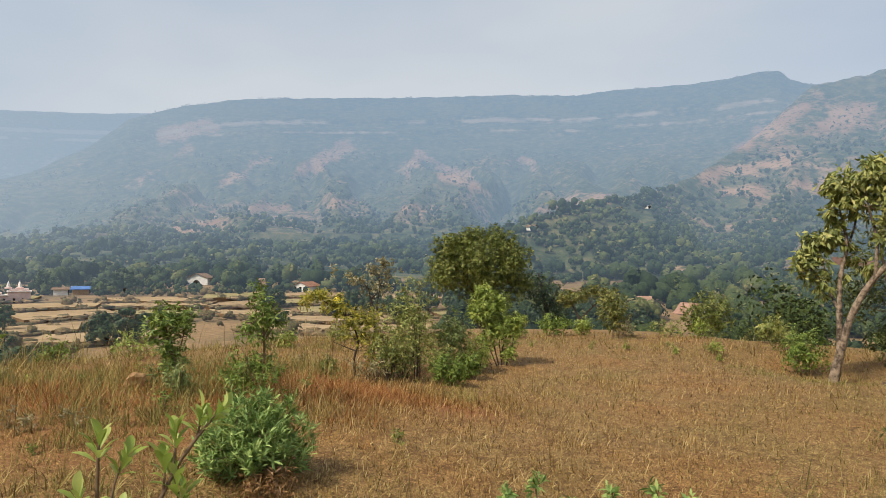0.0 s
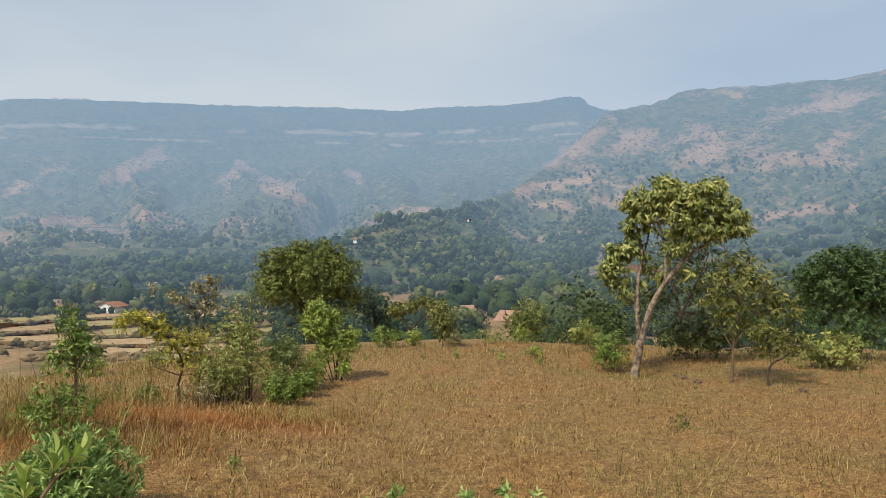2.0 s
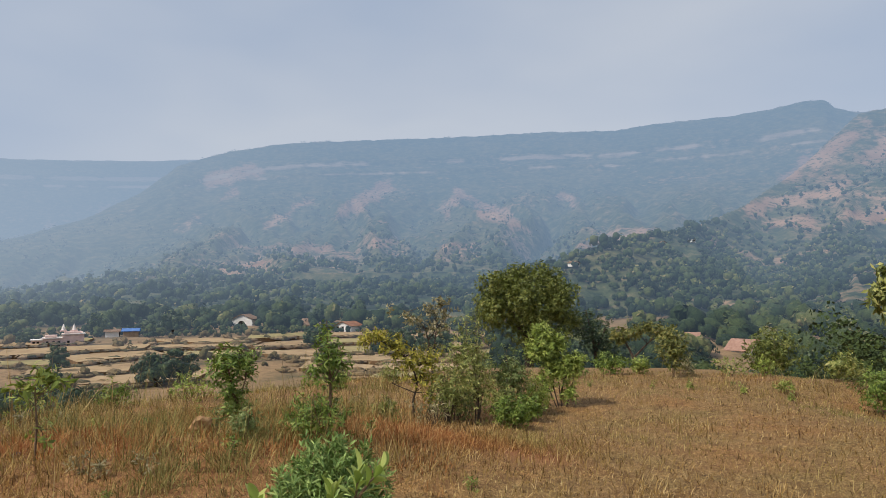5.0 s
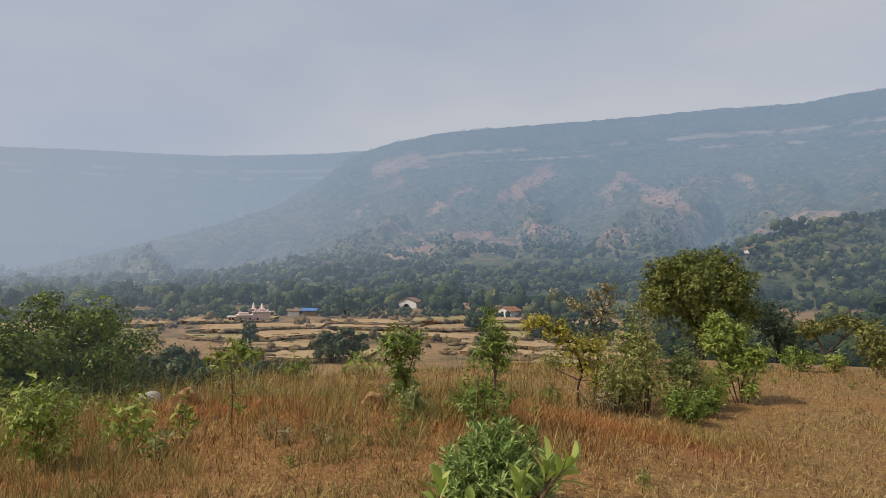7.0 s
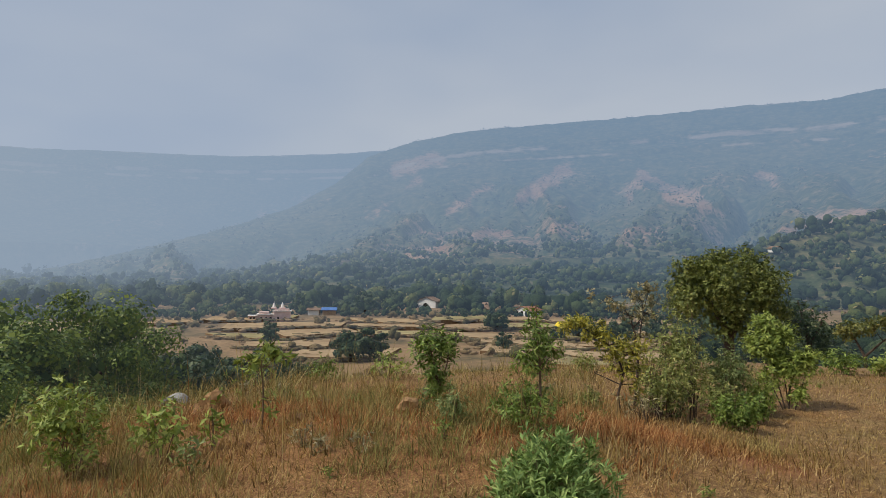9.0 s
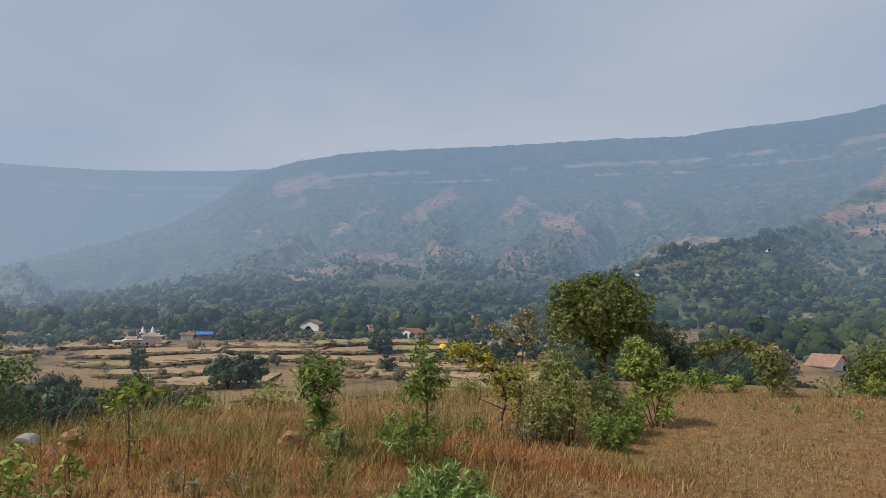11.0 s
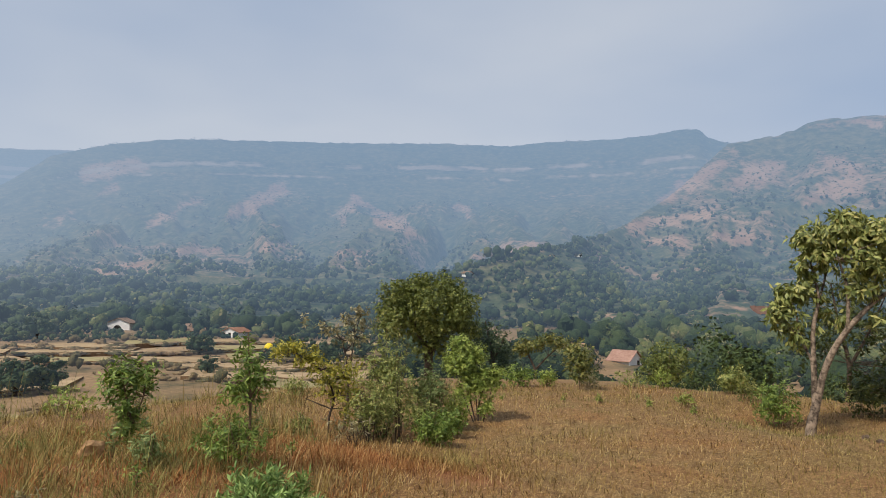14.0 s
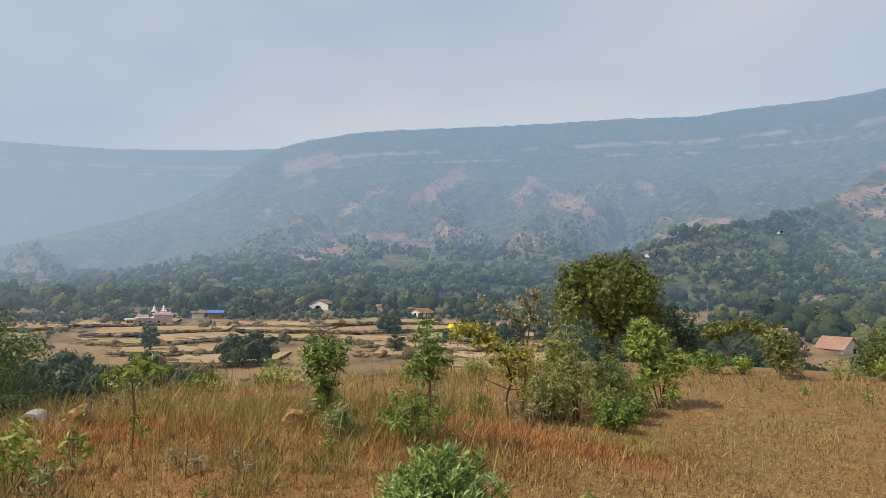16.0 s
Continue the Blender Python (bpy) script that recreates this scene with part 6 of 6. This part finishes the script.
def tarpaulin(az, r, w, h, z):
    x, y = at_az(az, r)
    bm = bmesh.new()
    bmesh.ops.create_icosphere(bm, subdivisions=3, radius=1.0)
    for v in bm.verts:
        c = v.co.copy()
        k = 1 + 0.10 * noise.noise(c * 2.5)
        v.co = Vector((c.x * w / 2 * k, c.y * w * 0.4 * k, max(c.z, -0.15) * h * k))
    me = bpy.data.meshes.new("covered_heap")
    bm.to_mesh(me)
    bm.free()
    me.materials.append(M_YELLOW)
    ob = new("covered_heap", me)
    ob.matrix_world = pose(x, y, z, 0, 0, -az)
    return tagged(ob, "heap covered with a bright yellow tarpaulin", "heap")


tarpaulin(2.65, 196, 2.8, 1.6, -10.2)
slab_poly("road", [at_az(*p) for p in ((33.6, 262), (38.5, 268), (38.5, 276), (33.6, 271))][::-1], -8.4, 1.5, M_FIELD)
tagged(bpy.data.objects["road"], "pale dusty track among trees", "road", kind="structure")


def earth_cut(az0, az1, r, z0, z1, depth):
    """A bare red bank cut into the hillside, uneven along its top."""
    rng = np.random.default_rng(77)
    bm = bmesh.new()
    n, rows = 26, []
    for k in range(n + 1):
        az = az0 + (az1 - az0) * k / n
        e = abs(math.sin(math.pi * k / n)) ** 0.5
        row = []
        for s in (0, 0.3, 0.6, 1.0, 1.25):
            zz = z0 + (z1 - z0) * min(s, 1.0) * (0.25 + 0.75 * e) - (0 if s <= 1 else 1.0) + rng.uniform(-0.3, 0.3)
            px, py = at_az(az, r + depth * s + rng.uniform(-0.6, 0.6))
            row.append(bm.verts.new((px, py, zz)))
        rows.append(row)
    for p, q in zip(rows, rows[1:]):
        for k in range(4):
            bm.faces.new((p[k], q[k], q[k + 1], p[k + 1]))
    me = bpy.data.meshes.new("earth_cut")
    bm.to_mesh(me)
    bm.free()
    me.materials.append(M_REDCUT)
    return tagged(new("earth_cut", me), "bare red earth bank on the hillside", "earth bank", kind="structure")


earth_cut(40.2, 45.6, 428, 0.5, 5.5, 10)


# ---------------------------------------------------------------- grass
def grass(name, label, seed, count, r0, r1, az0, az1, h0, h1, width, keep=None, lean=0.5, straight=0.0, loose=0.04, per=9, greener=0.0, redder=0.0):
    rng = np.random.default_rng(seed)
    az = rng.uniform(az0, az1, count)
    r = r0 + (r1 - r0) * rng.random(count) ** 1.32
    x, y = r * np.sin(np.radians(az)), r * np.cos(np.radians(az))
    # tufts
    tuft = rng.integers(0, max(count // per, 1), count)
    x = x[tuft] + rng.normal(0, loose, count) * (1 + straight)
    y = y[tuft] + rng.normal(0, loose, count) * (1 + straight)
    if keep is not None:
        ok = keep(x, y, rng)
        x, y = x[ok], y[ok]
    n = len(x)
    z, bare, _, _ = land(x, y)
    r, azd = np.hypot(x, y), np.degrees(np.arctan2(x, y))
    tall = smooth(8, -6, azd) * smooth(4.5, 7.0, r) + 0.4 * smooth(11.0, 12.8, r) + 0.5 * (fbm(x * 0.8, y * 0.8, 31, 2) > 0.6)
    h = (h0 + (h1 - h0) * rng.random(n) ** 1.6) * (0.75 + 0.6 * np.clip(tall, 0, 1.2))
    th = rng.uniform(0, 2 * np.pi, n)
    ln = rng.random(n) ** 0.7 * lean
    dirv = np.stack([np.cos(th) * np.sin(ln * 1.35), np.sin(th) * np.sin(ln * 1.35), np.cos(ln * 1.35)], -1)
    tip2 = np.stack([np.cos(th) * np.sin(ln * 1.9), np.sin(th) * np.sin(ln * 1.9), np.cos(ln * 1.9)], -1)
    side = np.stack([-np.sin(th + 0.6), np.cos(th + 0.6), np.zeros(n)], -1)
    w = (width * rng.uniform(0.6, 1.4, n) * (0.8 + 0.05 * r))[:, None]
    p = np.stack([x, y, z - 0.01], -1)
    m = p + dirv * (h * 0.55)[:, None]
    t = m + tip2 * (h * 0.45)[:, None]
    v = np.stack([p - side * w, p + side * w, m + side * w * 0.8, m - side * w * 0.8, t], 1).reshape(-1, 3)
    b = (np.arange(n) * 5)[:, None]
    f = np.concatenate([b + np.array([[0, 1, 2]]), b + np.array([[0, 2, 3]]), b + np.array([[3, 2, 4]])])
    red = np.clip(0.85 * np.exp(-((x - 0.85) ** 2 / 1.5 + (y - 6.5) ** 2 / 0.5)) + 0.42 * smooth(2, -10, azd) * smooth(4.0, 6.0, r) * smooth(11, 8.5, r) + 0.5 * (fbm(x * 0.45, y * 0.45, 61, 3) - 0.5) + 0.1 + redder, 0, 1)
    green = np.clip(2.2 * (fbm(x * 0.6 + 9, y * 0.6, 71, 3) - 0.52) + 0.52 * smooth(2, -6, azd) + 0.38 * smooth(28, 46, azd) + 0.55 * smooth(11.2, 13.0, r) * (fbm(x * 0.4, y * 0.4, 72, 3) > 0.45) + greener, 0, 1)
    return tagged(mesh_object(name, v, f, M_GRASS, attrs=[("red", np.repeat(red, 5)), ("green", np.repeat(green, 5))], smooth_shade=False), label, "grass", kind="stuff")


def clear_of_stones(x, y):
    """Not in front of the boulders and the concrete shell."""
    ok = np.ones(len(x), bool)
    for sx, sy in ((-1.47, 6.22), (-3.95, 7.62), (-5.05, 8.70)):
        r0 = math.hypot(sx, sy)
        along, side = (x * sx + y * sy) / r0, np.abs(x * sy - y * sx) / r0
        ok &= ~((side < 0.26) & (along > r0 - 1.1) & (along < r0 + 0.2))
    return ok


def dense_near(x, y, rng):
    return (np.hypot(x, y) > 0.9) & (rng.random(len(x)) > 0.85 * land(x, y)[1]) & (fbm(x * 2.6, y * 2.6, 33, 3) + 0.35 * rng.random(len(x)) > 0.48)


grass("dry_grass", "short dry golden-brown grass on the knoll", 401, 172000, 1.2, 15.5, -52, 74, 0.025, 0.090, 0.0031, dense_near, lean=1.25, loose=0.09)
grass("tall_grass", "taller dry straw-coloured grass on the knoll", 402, 48000, 3.2, 14.8, -52, 74, 0.07, 0.22, 0.0022, lambda x, y, rng: ((np.degrees(np.arctan2(x, y)) < 4 + rng.normal(0, 5, len(x))) & (np.hypot(x, y) > 4.4) & (fbm(x * 1.1, y * 1.1, 88, 3) > 0.47) | (np.hypot(x, y) > 11.8) & (np.degrees(np.arctan2(x, y)) > -20) & (rng.random(len(x)) < 0.4) | (rng.random(len(x)) < 0.025)) & clear_of_stones(x, y), lean=0.6)
grass("grass_stalks", "long pale bent grass stalks standing above the rest", 403, 1500, 2.6, 14, -52, 72, 0.40, 0.75, 0.0022, lambda x, y, rng: (np.degrees(np.arctan2(x, y)) < 3) & (np.hypot(x, y) > 4.6) | (rng.random(len(x)) < 0.10), lean=0.55, straight=3.0)
grass("herb_grass", "low mixed red-brown and green herbs and grass", 405, 34000, 2.6, 10.5, -48, 4, 0.05, 0.15, 0.0030, lambda x, y, rng: (np.degrees(np.arctan2(x, y)) < 3 - 6 * rng.random(len(x))) & (fbm(x * 1.4, y * 1.4, 89, 3) > 0.24), lean=0.9)
grass("red_weeds", "red-brown dry weeds round the shrubs", 404, 30000, 5.4, 7.6, -8, 22, 0.06, 0.20, 0.0026, lambda x, y, rng: 1.3 * np.exp(-((x - 0.8) ** 2 / 1.1 + (y - 6.5) ** 2 / 0.32)) > rng.random(len(x)), lean=0.8)
grass("straw_tufts", "pale straw blades lying and standing in the short grass", 406, 42000, 2.0, 13.5, 2, 66, 0.06, 0.17, 0.0023, lean=1.05, loose=0.11, per=10)
grass("long_tufts", "long loose grass tufts near the path", 407, 420, 2.3, 3.6, 22, 40, 0.28, 0.52, 0.0020, lean=0.55, loose=0.05, per=20)
grass("meadow_tufts", "yellow-green feathery grass clumps on the slope", 408, 17000, 4.8, 11.8, -48, 4, 0.12, 0.34, 0.0021, lambda x, y, rng: (fbm(x * 0.75, y * 0.75, 97, 3) > 0.50) & clear_of_stones(x, y), lean=0.6, loose=0.05, per=26, greener=0.35)
grass("rust_herbs", "rust-red dry herbs between the grass clumps", 409, 26000, 4.2, 10.0, -48, 6, 0.05, 0.16, 0.0034, lambda x, y, rng: fbm(x * 0.9 + 4, y * 0.9, 98, 3) > 0.47, lean=1.0, loose=0.07, per=30, redder=0.7, greener=-0.6)
grass("trodden_straw", "short pale straw lying among red-brown herbs", 410, 36000, 2.4, 8.0, -50, 8, 0.035, 0.11, 0.0026, lean=1.25, loose=0.10, redder=0.1)
